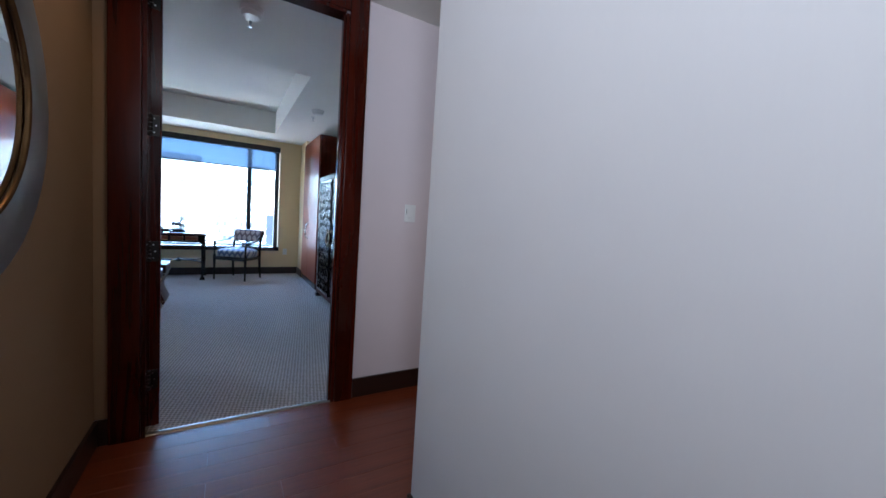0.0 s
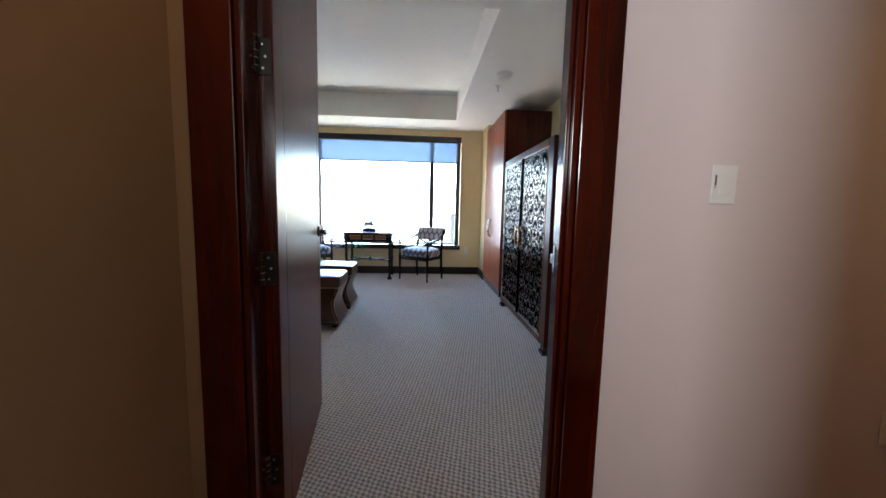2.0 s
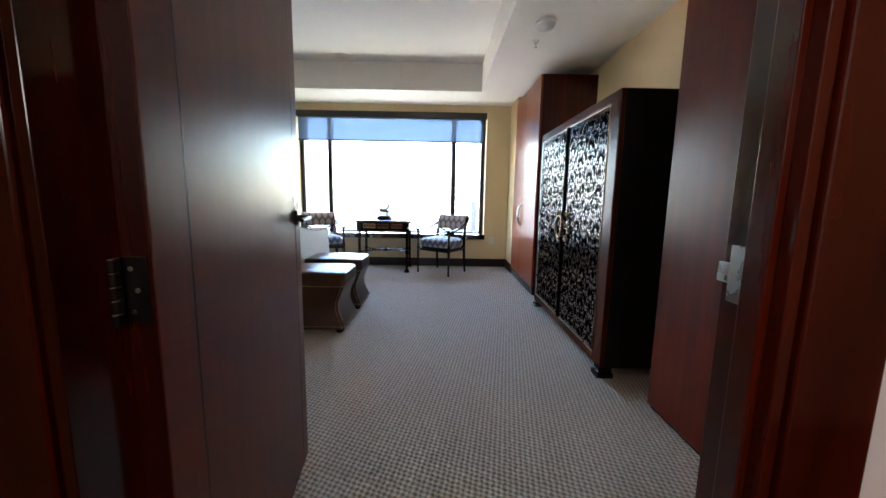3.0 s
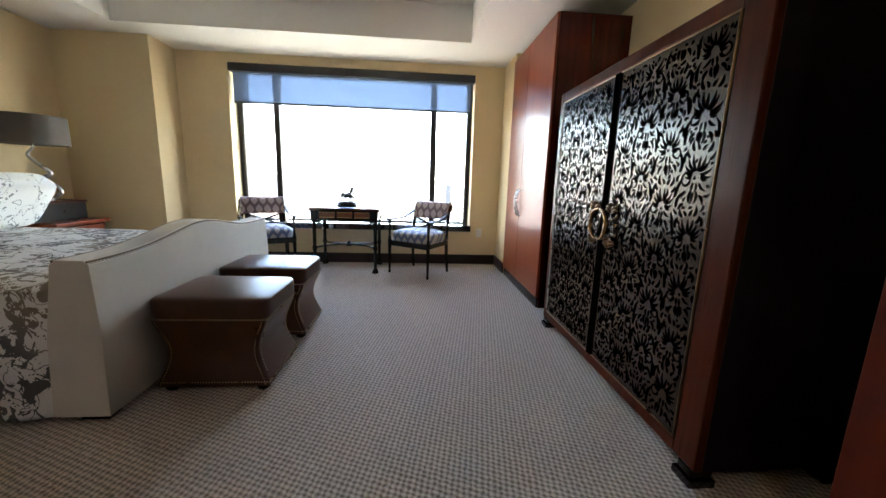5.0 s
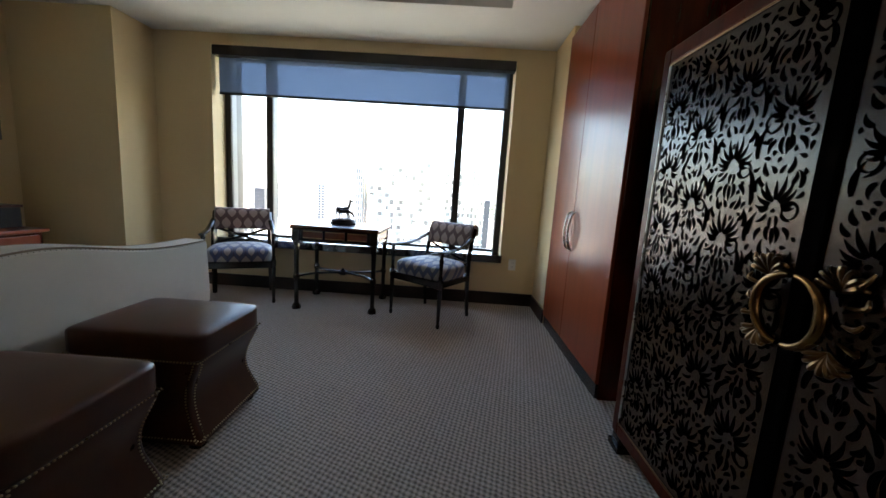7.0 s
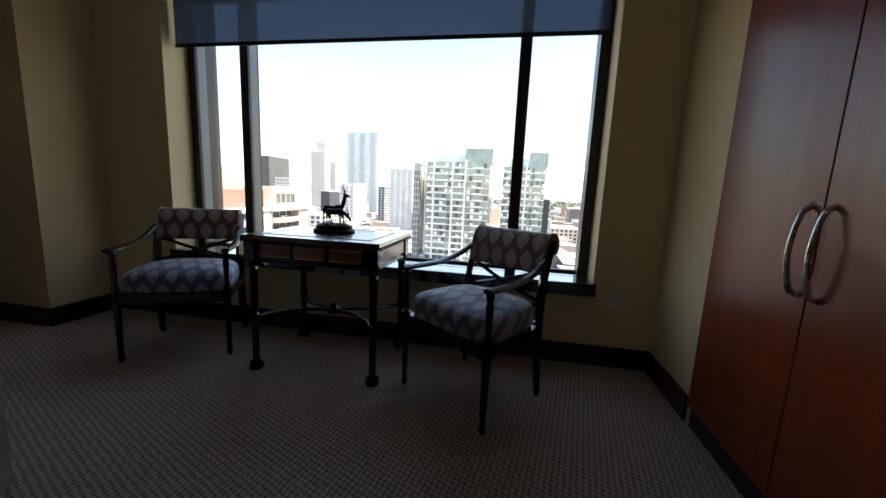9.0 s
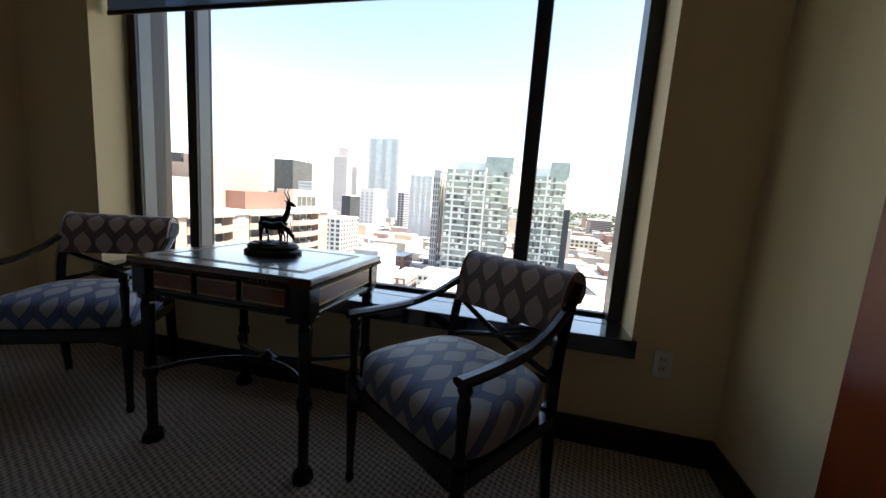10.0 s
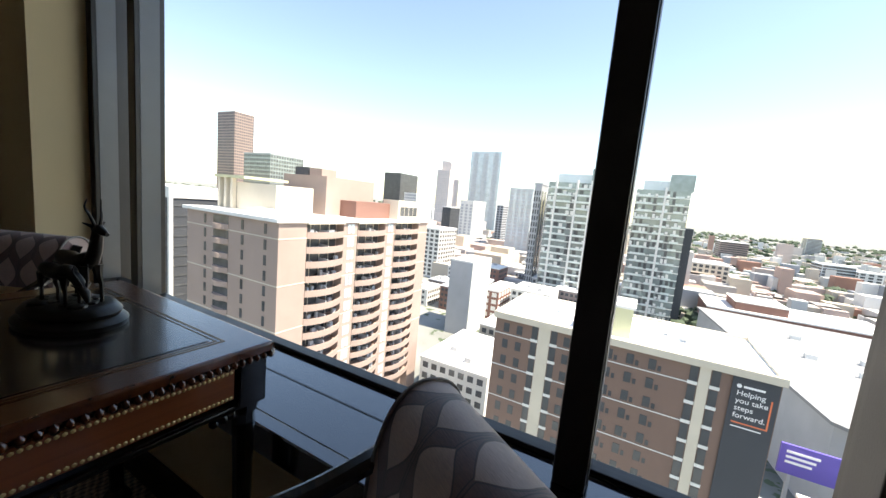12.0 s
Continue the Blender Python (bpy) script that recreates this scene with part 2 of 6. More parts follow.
M = {
    "room_wall": wall_paint("room_wall_paint", (0.75, 0.59, 0.345)),
    "hall_wall": wall_paint("hall_wall_paint", (0.67, 0.565, 0.555)),
    "hall_pale": wall_paint("hall_pale_paint", (0.61, 0.555, 0.525)),
    # tan set darker than the hall paint, to carry this wall's shade
    "hall_tan_shade": wall_paint("hall_tan_shade_paint", (0.27, 0.165, 0.085)),
    "ceiling": surface("ceiling_paint", (0.82, 0.80, 0.74), 0.9, 0, 0.03, 0.8, 90, 0.1),
    "carpet": carpet_weave(),
    "mahogany": timber("mahogany", (0.014, 0.0012, 0.0005), (0.095, 0.0085, 0.0018), 0.16, "z", 1.0, 0.35, 7, 0.30),
    "door_wood": timber("door_wood", (0.075, 0.008, 0.0025), (0.16, 0.019, 0.005), 0.30, "z", 1.0, 0.0, 12, 0.20),
    "closet_wood": timber("closet_wood", (0.16, 0.025, 0.006), (0.27, 0.046, 0.011), 0.27, "z", 1.0, 0.05, 7, 0.4),
    "base_wood": timber("baseboard_wood", (0.010, 0.004, 0.003), (0.035, 0.012, 0.007), 0.35, "x", 1.0, 0.3),
    "plank": timber("floor_cherry", (0.10, 0.017, 0.004), (0.26, 0.055, 0.013), 0.30, "x", 1.0, 0.6),
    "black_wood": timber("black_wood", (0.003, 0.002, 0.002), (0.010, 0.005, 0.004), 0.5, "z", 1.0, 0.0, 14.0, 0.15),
    "ebony": timber("ebonised_wood", (0.003, 0.002, 0.002), (0.009, 0.006, 0.005), 0.20, "z", 1.0, 0.40, 14.0, 0.35),
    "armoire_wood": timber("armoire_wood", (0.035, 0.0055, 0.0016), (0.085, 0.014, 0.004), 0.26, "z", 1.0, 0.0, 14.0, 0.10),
    "table_wood": timber("table_wood", (0.045, 0.011, 0.004), (0.17, 0.045, 0.014), 0.16, "x", 1.0, 1.0),
    "inlay": inlay_sheet(),
    "lacquer": surface("black_lacquer", (0.0020, 0.0016, 0.0015), 0.9, 0, 0.2, 8, 200, 0.05, 0.001),
    "brass": surface("aged_brass", (0.17, 0.09, 0.035), 0.24, 1.0, 0.25, 12, 200),
    "nail": surface("nail_brass", (0.46, 0.36, 0.22), 0.30, 0.9, 0.2, 12, 200),
    "dark_brass": surface("dark_brass", (0.14, 0.078, 0.035), 0.32, 1.0, 0.3, 12, 200),
    "steel": surface("satin_nickel", (0.55, 0.55, 0.54), 0.28, 1.0, 0.08, 12, 200),
    "pewter": surface("pewter_leaf", (0.30, 0.30, 0.29), 0.42, 0.75, 0.22, 9, 60),
    "mirror": Nodes("mirror_silver").finish(Base_Color=(0.82, 0.84, 0.84), Metallic=1.0, Roughness=0.01),
    "frame": surface("window_frame_metal", (0.030, 0.026, 0.024), 0.38, 0.3, 0.15, 4, 200),
    # lighter grey copy of the frame metal, for its side faces
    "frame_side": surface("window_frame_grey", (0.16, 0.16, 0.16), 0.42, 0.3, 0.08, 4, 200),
    "sill": surface("sill_stone", (0.012, 0.013, 0.016), 0.16, 0.0, 0.3, 30, 300, 0.02, 0.001, 1.0),
    "glass": clear_glass(),
    "blind": blind_cloth(),
    "leather": leather(),
    "linen": surface("bed_linen_upholstery", (0.52, 0.465, 0.38), 0.85, 0, 0.06, 3, 350, 0.35, 0.002),
    "floral": floral_linen(),
    "sprig": sprig_linen(),
    "piping": surface("brown_piping", (0.16, 0.105, 0.065), 0.7),
    # one fabric, tinted twice: blue for window light, brown for the warm room
    "seat_fabric_skylit": ogee_fabric("seat_fabric_skylit", True, (0.060, 0.088, 0.18), (0.33, 0.32, 0.335)),
    "back_fabric_warmlit": ogee_fabric("back_fabric_warmlit", False, (0.105, 0.055, 0.050), (0.36, 0.255, 0.215)),
    "cream": surface("cream_welt", (0.26, 0.23, 0.20), 0.7),
    "bronze": surface("patinated_bronze", (0.030, 0.028, 0.025), 0.38, 0.8, 0.3, 20, 150, 0.2),
    "blotter": surface("tooled_leather", (0.014, 0.009, 0.008), 0.14, 0, 0.3, 8, 200, 0.03, 0.001, 1.0),
    "gilt": surface("gilt_line", (0.72, 0.52, 0.24), 0.40, 0.8, 0.2, 30, 200),
    "panel_red": timber("satinwood_panel", (0.16, 0.040, 0.012), (0.34, 0.10, 0.030), 0.3, "y", 1.0, 0.3),
    "plastic": surface("white_plastic", (0.72, 0.70, 0.67), 0.4, 0, 0.03),
    "shade": surface("lamp_shade_silk", (0.10, 0.085, 0.070), 0.7, 0, 0.1, 10, 200),
    "steel_dark": surface("black_hinge_metal", (0.03, 0.028, 0.026), 0.35, 0.9, 0.2, 20, 200),
    "threshold": surface("threshold_metal", (0.30, 0.27, 0.23), 0.35, 1.0, 0.1, 20, 200),
}

for key in ("table_wood", "blotter"):
    M[key].node_tree.nodes["Principled BSDF"].inputs["Coat IOR"].default_value = 1.45
    M[key].node_tree.nodes["Principled BSDF"].inputs["Coat Roughness"].default_value = 0.20
M["lacquer"].node_tree.nodes["Principled BSDF"].inputs["Specular IOR Level"].default_value = 0.0
M["plank"].node_tree.nodes["Principled BSDF"].inputs["Coat Roughness"].default_value = 0.24
M["sill"].node_tree.nodes["Principled BSDF"].inputs["Coat IOR"].default_value = 2.0

# ---- mesh helpers ----
def thing(name, place=(0, 0, 0), turn=0.0, label="", category="", group="", kind=""):
    ob = new(name)
    ob.matrix_world = pose(*place, 0, 0, turn)
    return tagged(ob, label, category, group, kind)


def part(name, bm, material, parent=None, label="", smooth=False):
    """Links a bmesh as one mesh object under a thing or a part."""
    mesh = bpy.data.meshes.new(name)
    bmesh.ops.recalc_face_normals(bm, faces=bm.faces)
    bm.to_mesh(mesh)
    bm.free()
    mesh.materials.append(material)
    if smooth:
        for p in mesh.polygons:
            p.use_smooth = True
        mesh.set_sharp_from_angle(angle=radians(45))
    ob = new(name, mesh)
    ob.parent = parent
    return tagged(ob, label)


def setting(name, bm, material, label, category, parent=None):
    return tagged(part(name, bm, material, parent), label, category, "", "structure")


def box(x0, y0, z0, x1, y1, z1, bevel=0.0, into=None, segments=2):
    bm = bmesh.new()
    bmesh.ops.create_cube(bm, size=1, matrix=Matrix.Translation(((x0 + x1) / 2, (y0 + y1) / 2, (z0 + z1) / 2)) @ Matrix.Diagonal((x1 - x0, y1 - y0, z1 - z0, 1)))
    if bevel:
        bmesh.ops.bevel(bm, geom=bm.edges[:], offset=bevel, segments=segments, profile=0.5, affect="EDGES")
    return merge(into, bm)


def merge(into, bm):
    if into is None:
        return bm
    mesh = bpy.data.meshes.new("join")
    bm.to_mesh(mesh)
    bm.free()
    into.from_mesh(mesh)
    bpy.data.meshes.remove(mesh)
    return into


def lathe(profile, segments=24, into=None, matrix=None):
    """Turns (radius, height) pairs round z."""
    bm = bmesh.new()
    rings = []
    for r, z in profile:
        rings.append([bm.verts.new((r * math.cos(a), r * math.sin(a), z)) for a in (2 * math.pi * i / segments for i in range(segments))])
    for a, b in zip(rings, rings[1:]):
        for i in range(segments):
            bm.faces.new((a[i], a[(i + 1) % segments], b[(i + 1) % segments], b[i]))
    bm.faces.new(rings[0][::-1]), bm.faces.new(rings[-1])
    if matrix is not None:
        bmesh.ops.transform(bm, matrix=matrix, verts=bm.verts)
    return merge(into, bm)


def tube(points, radii, segments=8, into=None, flat=1.0, caps=True):
    """A round bar along points; radii: one number or one for each point; flat: its squash across the first normal."""
    bm = bmesh.new()
    pts = [Vector(p) for p in points]
    if not isinstance(radii, (list, tuple)):
        radii = [radii] * len(pts)
    rings, side = [], None
    for i, p in enumerate(pts):
        way = (pts[min(i + 1, len(pts) - 1)] - pts[max(i - 1, 0)]).normalized()
        if side is None:
            side = way.orthogonal().normalized() if abs(way.z) > 0.9 else way.cross(Vector((0, 0, 1))).normalized()
        side = (side - way * side.dot(way)).normalized()
        up = way.cross(side)
        rings.append([bm.verts.new(p + radii[i] * (math.cos(a) * side + math.sin(a) * up * flat)) for a in (2 * math.pi * (k + 0.5) / segments for k in range(segments))])
    for a, b in zip(rings, rings[1:]):
        for k in range(segments):
            bm.faces.new((a[k], a[(k + 1) % segments], b[(k + 1) % segments], b[k]))
    if caps:
        bm.faces.new(rings[0][::-1]), bm.faces.new(rings[-1])
    return merge(into, bm)


def curve(points, steps=8):
    """A smooth line through points."""
    pts = [Vector(p) for p in points]
    pts = [2 * pts[0] - pts[1], *pts, 2 * pts[-1] - pts[-2]]
    out = []
    for a, b, c, d in zip(pts, pts[1:], pts[2:], pts[3:]):
        for k in range(steps):
            t = k / steps
            out.append(0.5 * (2 * b + (c - a) * t + (2 * a - 5 * b + 4 * c - d) * t * t + (3 * b - a - 3 * c + d) * t ** 3))
    return out + [pts[-2]]


def slab(outline, z0, z1, into=None, matrix=None):
    """A flat plate from an outline in x and y."""
    bm = bmesh.new()
    low = [bm.verts.new((x, y, z0)) for x, y in outline]
    high = [bm.verts.new((x, y, z1)) for x, y in outline]
    bm.faces.new(low[::-1]), bm.faces.new(high)
    for i in range(len(low)):
        j = (i + 1) % len(low)
        bm.faces.new((low[i], low[j], high[j], high[i]))
    if matrix is not None:
        bmesh.ops.transform(bm, matrix=matrix, verts=bm.verts)
    return merge(into, bm)


def cushion(sx, sy, sz, puff=0.5, cuts=10, crown=0.0):
    """A stuffed box with full sides and soft corners, its foot at z = 0."""
    bm = bmesh.new()
    bmesh.ops.create_cube(bm, size=2)
    bmesh.ops.subdivide_edges(bm, edges=bm.edges[:], cuts=cuts, use_grid_fill=True)
    for v in bm.verts:
        x, y, z = v.co
        e = 2 / puff
        n = (abs(x) ** e + abs(y) ** e + abs(z) ** e) ** (1 / e)
        x, y, z = x / n, y / n, z / n
        z += crown * (1 - x * x) * (1 - y * y) * (1 if z > 0 else 0)
        v.co = (x * sx / 2, y * sy / 2, (z + 1) * sz / 2)
    return bm


# ---- the bedroom and hall: floor, walls, ceilings ----
CEIL, TRAY, LEFT, RIGHT, NORTH, DOORWALL = 2.64, 3.01, -0.34, 5.41, 8.90, 3.24
WALLN = DOORWALL + 0.09

setting("floor", box(LEFT - 0.2, DOORWALL + 0.02, -0.2, RIGHT + 0.2, NORTH + 0.6, 0), M["carpet"], "beige loop-pile carpet with a woven dimple pattern", "carpet")
setting("floor_hall", box(2.75, -2.2, -0.2, 7.0, DOORWALL + 0.02, -0.016), M["base_wood"], "dark subfloor under the hall planks", "floor")

wall = box(LEFT - 0.2, WALLN, 0, LEFT, NORTH, TRAY + 0.1)
setting("wall_west", wall, M["room_wall"], "warm beige painted wall behind the bed", "wall")
setting("wall_east", box(RIGHT, WALLN, 0, RIGHT + 0.2, NORTH, TRAY + 0.1), M["room_wall"], "warm beige painted bedroom side wall", "wall")
WX0, WX1, WZ0, WZ1 = 1.265, 4.40, 0.50, 2.53
bm = box(LEFT - 0.2, NORTH, 0, WX0, NORTH + 0.42, TRAY + 0.1)
box(WX1, NORTH, 0, RIGHT + 0.2, NORTH + 0.42, TRAY + 0.1, into=bm)
box(WX0, NORTH, 0, WX1, NORTH + 0.42, WZ0, into=bm)
box(WX0, NORTH, WZ1, WX1, NORTH + 0.42, TRAY + 0.1, into=bm)
setting("wall_north", bm, M["room_wall"], "beige outer wall with one wide window opening", "wall")
setting("column", box(LEFT, 8.44, 0, 0.665, NORTH, CEIL), M["room_wall"], "boxed-in beige column in the room's corner", "column")
setting("wall_return", box(4.785, 8.345, 0, RIGHT, NORTH, CEIL), M["room_wall"], "short beige wall return beside the closet", "wall")

DX0, DX1, DH = 3.138, 4.150, 2.53
bm = box(LEFT - 0.2, DOORWALL, 0, DX0, WALLN, TRAY + 0.1)
box(DX1, DOORWALL, 0, 7.0, WALLN, TRAY + 0.1, into=bm)
box(DX0, DOORWALL, DH, DX1, WALLN, TRAY + 0.1, into=bm)
setting("wall_south", bm, M["hall_wall"], "pinkish beige wall around the bedroom door", "wall")

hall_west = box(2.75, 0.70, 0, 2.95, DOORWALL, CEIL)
# the opening is assumed: cut out of view, to let the added lamp in
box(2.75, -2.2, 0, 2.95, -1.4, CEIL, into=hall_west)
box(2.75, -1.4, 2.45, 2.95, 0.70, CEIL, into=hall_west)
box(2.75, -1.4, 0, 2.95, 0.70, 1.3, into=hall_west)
setting("wall_hall_west", hall_west, M["hall_tan_shade"], "hall wall that carries the mirror, in tan darkened for its shade", "wall")
# unseen box added behind the opening, to keep sky light out of the hall
setting("wall_next_room_west", box(0.45, -2.4, 0, 0.65, 1.6, CEIL), M["hall_wall"], "plain unseen wall that keeps the sky out of the hall", "wall")
setting("wall_next_room_south", box(0.65, -2.4, 0, 2.75, -2.2, CEIL), M["hall_wall"], "plain unseen wall that keeps the sky out of the hall", "wall")
setting("wall_next_room_north", box(0.65, 1.4, 0, 2.75, 1.6, CEIL), M["hall_wall"], "plain unseen wall that keeps the sky out of the hall", "wall")
setting("floor_next_room", box(0.45, -2.4, -0.2, 2.75, 1.6, -0.016), M["base_wood"], "dark unseen floor of the box beside the hall", "floor")
setting("ceiling_next_room", box(0.45, -2.4, CEIL, 2.70, 1.6, CEIL + 0.12), M["ceiling"], "white unseen lid of the box beside the hall", "ceiling")
setting("wall_hall_east", box(4.185, -2.2, 0, 7.0, 2.10, CEIL, 0.004), M["hall_pale"], "pale hall wall ending at an outside corner", "wall")
setting("wall_corridor_end", box(7.0, 1.9, 0, 7.2, WALLN, CEIL), M["hall_wall"], "tan wall closing the side corridor", "wall")
setting("wall_hall_south", box(2.75, -2.4, 0, 4.4, -2.2, CEIL), M["hall_wall"], "plain wall at the hall's end", "wall")
setting("ceiling_hall", box(2.7, -2.4, CEIL, 7.2, DOORWALL, CEIL + 0.12), M["ceiling"], "white hall ceiling", "ceiling")

# the lower ceiling is a ring round the raised tray
TX0, TX1, TY0, TY1 = 0.53, 4.215, 4.85, 8.115
bm = box(LEFT, WALLN, CEIL, TX0, NORTH, TRAY + 0.1)
box(TX1, WALLN, CEIL, RIGHT, NORTH, TRAY + 0.1, into=bm)
box(TX0, WALLN, CEIL, TX1, TY0, TRAY + 0.1, into=bm)
box(TX0, TY1, CEIL, TX1, NORTH, TRAY + 0.1, into=bm)
setting("ceiling", bm, M["ceiling"], "off-white dropped ceiling around a raised tray", "ceiling")
setting("ceiling_tray", box(TX0 - 0.05, TY0 - 0.05, TRAY, TX1 + 0.05, TY1 + 0.05, TRAY + 0.12), M["ceiling"], "raised off-white tray of the ceiling", "ceiling")


def baseboard(x0, y0, x1, y1, name="baseboard"):
    bm = box(x0, y0, 0, x1, y1, 0.135, 0.004)
    setting(name, bm, M["base_wood"], "dark-stained wooden baseboard", "baseboard")


baseboard(0.68, NORTH - 0.018, 4.785, NORTH - 0.001)
baseboard(LEFT + 0.001, 8.422, 0.683, 8.439)
baseboard(0.666, 8.441, 0.683, NORTH - 0.02)
baseboard(4.767, 8.36, 4.784, NORTH - 0.02)
baseboard(LEFT + 0.001, WALLN + 0.02, LEFT + 0.018, 8.42)
baseboard(LEFT + 0.02, WALLN + 0.001, 3.0, WALLN + 0.018)
baseboard(RIGHT - 0.018, 4.69, RIGHT - 0.001, 7.02)
baseboard(2.951, -2.19, 2.968, DOORWALL - 0.02)
baseboard(2.952, DOORWALL - 0.018, 3.008, DOORWALL - 0.001)
baseboard(4.273, DOORWALL - 0.018, 6.99, DOORWALL - 0.001)
baseboard(4.167, -2.19, 4.184, 2.10)
baseboard(4.20, 2.101, 6.99, 2.118)

# strip laid over the door wall to darken it where it is dim
setting("corner_strip", box(2.951, DOORWALL - 0.004, 0.136, 3.007, DOORWALL - 0.0015, CEIL), M["hall_tan_shade"], "thin strip beside the door casing, in tan darkened for shade", "wall")

# ---- bedroom door ----
bm = box(3.008, DOORWALL - 0.028, 0, 3.136, DOORWALL - 0.001, DH + 0.13, 0.004)
setting("door_casing", bm, M["mahogany"], "glossy red mahogany door casing", "door casing")
setting("door_casing", box(4.152, DOORWALL - 0.028, 0, 4.272, DOORWALL - 0.001, DH + 0.13, 0.004), M["mahogany"], "glossy red mahogany door casing", "door casing")
setting("door_casing", box(3.137, DOORWALL - 0.026, DH, 4.151, DOORWALL - 0.001, DH + 0.13, 0.004), M["mahogany"], "glossy red mahogany head casing", "door casing")
bm = box(DX0 + 0.001, DOORWALL - 0.02, 0, DX0 + 0.02, WALLN + 0.003, DH - 0.02, 0.002)
setting("door_jamb", bm, M["mahogany"], "red mahogany hinge jamb", "door jamb")
bm = box(DX1 - 0.02, DOORWALL - 0.02, 0, DX1 - 0.001, WALLN + 0.003, DH - 0.02, 0.002)
box(DX1 - 0.034, DOORWALL + 0.0, 0, DX1 - 0.021, DOORWALL + 0.040, DH - 0.02, 0.002, bm)
jamb = setting("door_jamb", bm, M["mahogany"], "red mahogany latch jamb with its stop", "door jamb")
bm = box(DX1 - 0.023, DOORWALL + 0.050, 0.995, DX1 - 0.0205, DOORWALL + 0.078, 1.085, 0.001)
box(DX1 - 0.026, DOORWALL + 0.075, 1.024, DX1 - 0.019, DOORWALL + 0.098, 1.056, 0.002, bm)
part("strike_plate", bm, M["steel"], jamb, "satin metal strike plate")
setting("door_jamb", box(DX0 + 0.021, DOORWALL - 0.02, DH - 0.02, DX1 - 0.021, WALLN + 0.003, DH - 0.001, 0.002), M["mahogany"], "red mahogany head jamb", "door jamb")
bm = tube([(DX0 + 0.02, DOORWALL + 0.012, -0.004), (DX1 - 0.02, DOORWALL + 0.012, -0.004)], 0.022, 10, None, 0.6)
setting("threshold", bm, M["threshold"], "rounded metal threshold strip between carpet and planks", "threshold")

door = thing("door_1", (3.158, WALLN - 0.004, 0.008), 97.0, "dark polished wooden bedroom door standing open", "door", "", "structure")
DL, DT = 0.925, 0.045
part("leaf", box(0.004, -DT, 0, DL, 0, DH - 0.035, 0.003), M["door_wood"], door)
part("hinge_edge", box(0.0025, -DT + 0.001, 0.002, 0.0042, -0.001, DH - 0.037), M["mahogany"], door, "red mahogany edge of the door")
for x in (0.115, DL - 0.075):
    part("groove", box(x, -DT - 0.0006, 0.004, x + 0.005, -DT + 0.001, DH - 0.04), M["ebony"], door)
KY = 0.006
for z in (0.27, 0.985, 1.655, 2.30):
    hinge = part("hinge", box(-0.0005, -0.038, z - 0.055, 0.003, 0.0, z + 0.055, 0.001), M["steel_dark"], door, "black five-knuckle butt hinge")
    part("jamb_plate", box(-0.004, 0.014, z - 0.055, 0.004, 0.020, z + 0.055, 0.001), M["steel_dark"], hinge)
    for k in range(5):
        part("knuckle", lathe([(0.0115, z - 0.055 + k * 0.022), (0.0125, z - 0.053 + k * 0.022), (0.0125, z - 0.037 + k * 0.022), (0.0115, z - 0.035 + k * 0.022)], 14, None, Matrix.Translation((-0.012, KY, 0))), M["steel_dark"], hinge)
        part("bearing", lathe([(0.010, z - 0.0352 + k * 0.022), (0.0122, z - 0.0350 + k * 0.022), (0.0122, z - 0.0333 + k * 0.022), (0.010, z - 0.0330 + k * 0.022)], 14, None, Matrix.Translation((-0.012, KY, 0))), M["steel"], hinge, "bright steel bearing ring")
    for k in (-1, 0, 1):
        part("screw", lathe([(0.0045, 0), (0.0035, 0.0015)], 8, None, Matrix.Translation((-0.0005, -0.022 + 0.008 * (k % 2), z + 0.036 * k)) @ Matrix.Rotation(-math.pi / 2, 4, "Y")), M["steel"], hinge)
for s, y in ((-1, -DT), (1, 0)):
    lever = part("lever_handle", lathe([(0.030, 0), (0.030, 0.006), (0.026, 0.010), (0.012, 0.012), (0.011, 0.05)], 20, None, Matrix.Translation((DL - 0.065, y, 1.055)) @ Matrix.Rotation(-s * math.pi / 2, 4, "X")), M["steel_dark"], door, "dark metal lever handle", True)
    part("grip", tube([(DL - 0.065, y + s * 0.05, 1.055), (DL - 0.10, y + s * 0.056, 1.055), (DL - 0.18, y + s * 0.052, 1.052)], [0.011, 0.010, 0.008], 10), M["steel_dark"], lever, "", True)

# ---- window ----
FY = 9.115
window = thing("window_1", (0, 0, 0), 0, "wide dark metal framed window overlooking the city", "window", "", "structure")
for x0, x1, deep in ((WX0, WX0 + 0.065, 0.225), (WX1 - 0.065, WX1, 0.13)):
    part("window_frame", box(x0, FY, WZ0 + 0.047, x1, FY + deep, WZ1, 0.003), M["frame"], window)
for x in (1.762, 3.872):
    mull = part("mullion", box(x - 0.036, FY, WZ0 + 0.047, x + 0.036, FY + 0.125, WZ1, 0.003), M["frame"], window)
    # thin plates give the mullion's side faces the lighter grey
    for s in (-1, 1):
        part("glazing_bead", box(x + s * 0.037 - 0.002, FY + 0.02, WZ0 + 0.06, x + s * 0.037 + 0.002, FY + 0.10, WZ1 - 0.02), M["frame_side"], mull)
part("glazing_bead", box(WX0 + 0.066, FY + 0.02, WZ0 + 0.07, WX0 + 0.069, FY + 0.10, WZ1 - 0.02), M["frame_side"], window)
part("bottom_rail", box(WX0 + 0.065, FY + 0.08, WZ0 + 0.046, WX1 - 0.065, FY + 0.128, WZ0 + 0.062, 0.003), M["frame"], window)
part("top_rail", box(WX0 + 0.065, FY, WZ1 - 0.06, WX1 - 0.065, FY + 0.128, WZ1, 0.003), M["frame"], window)
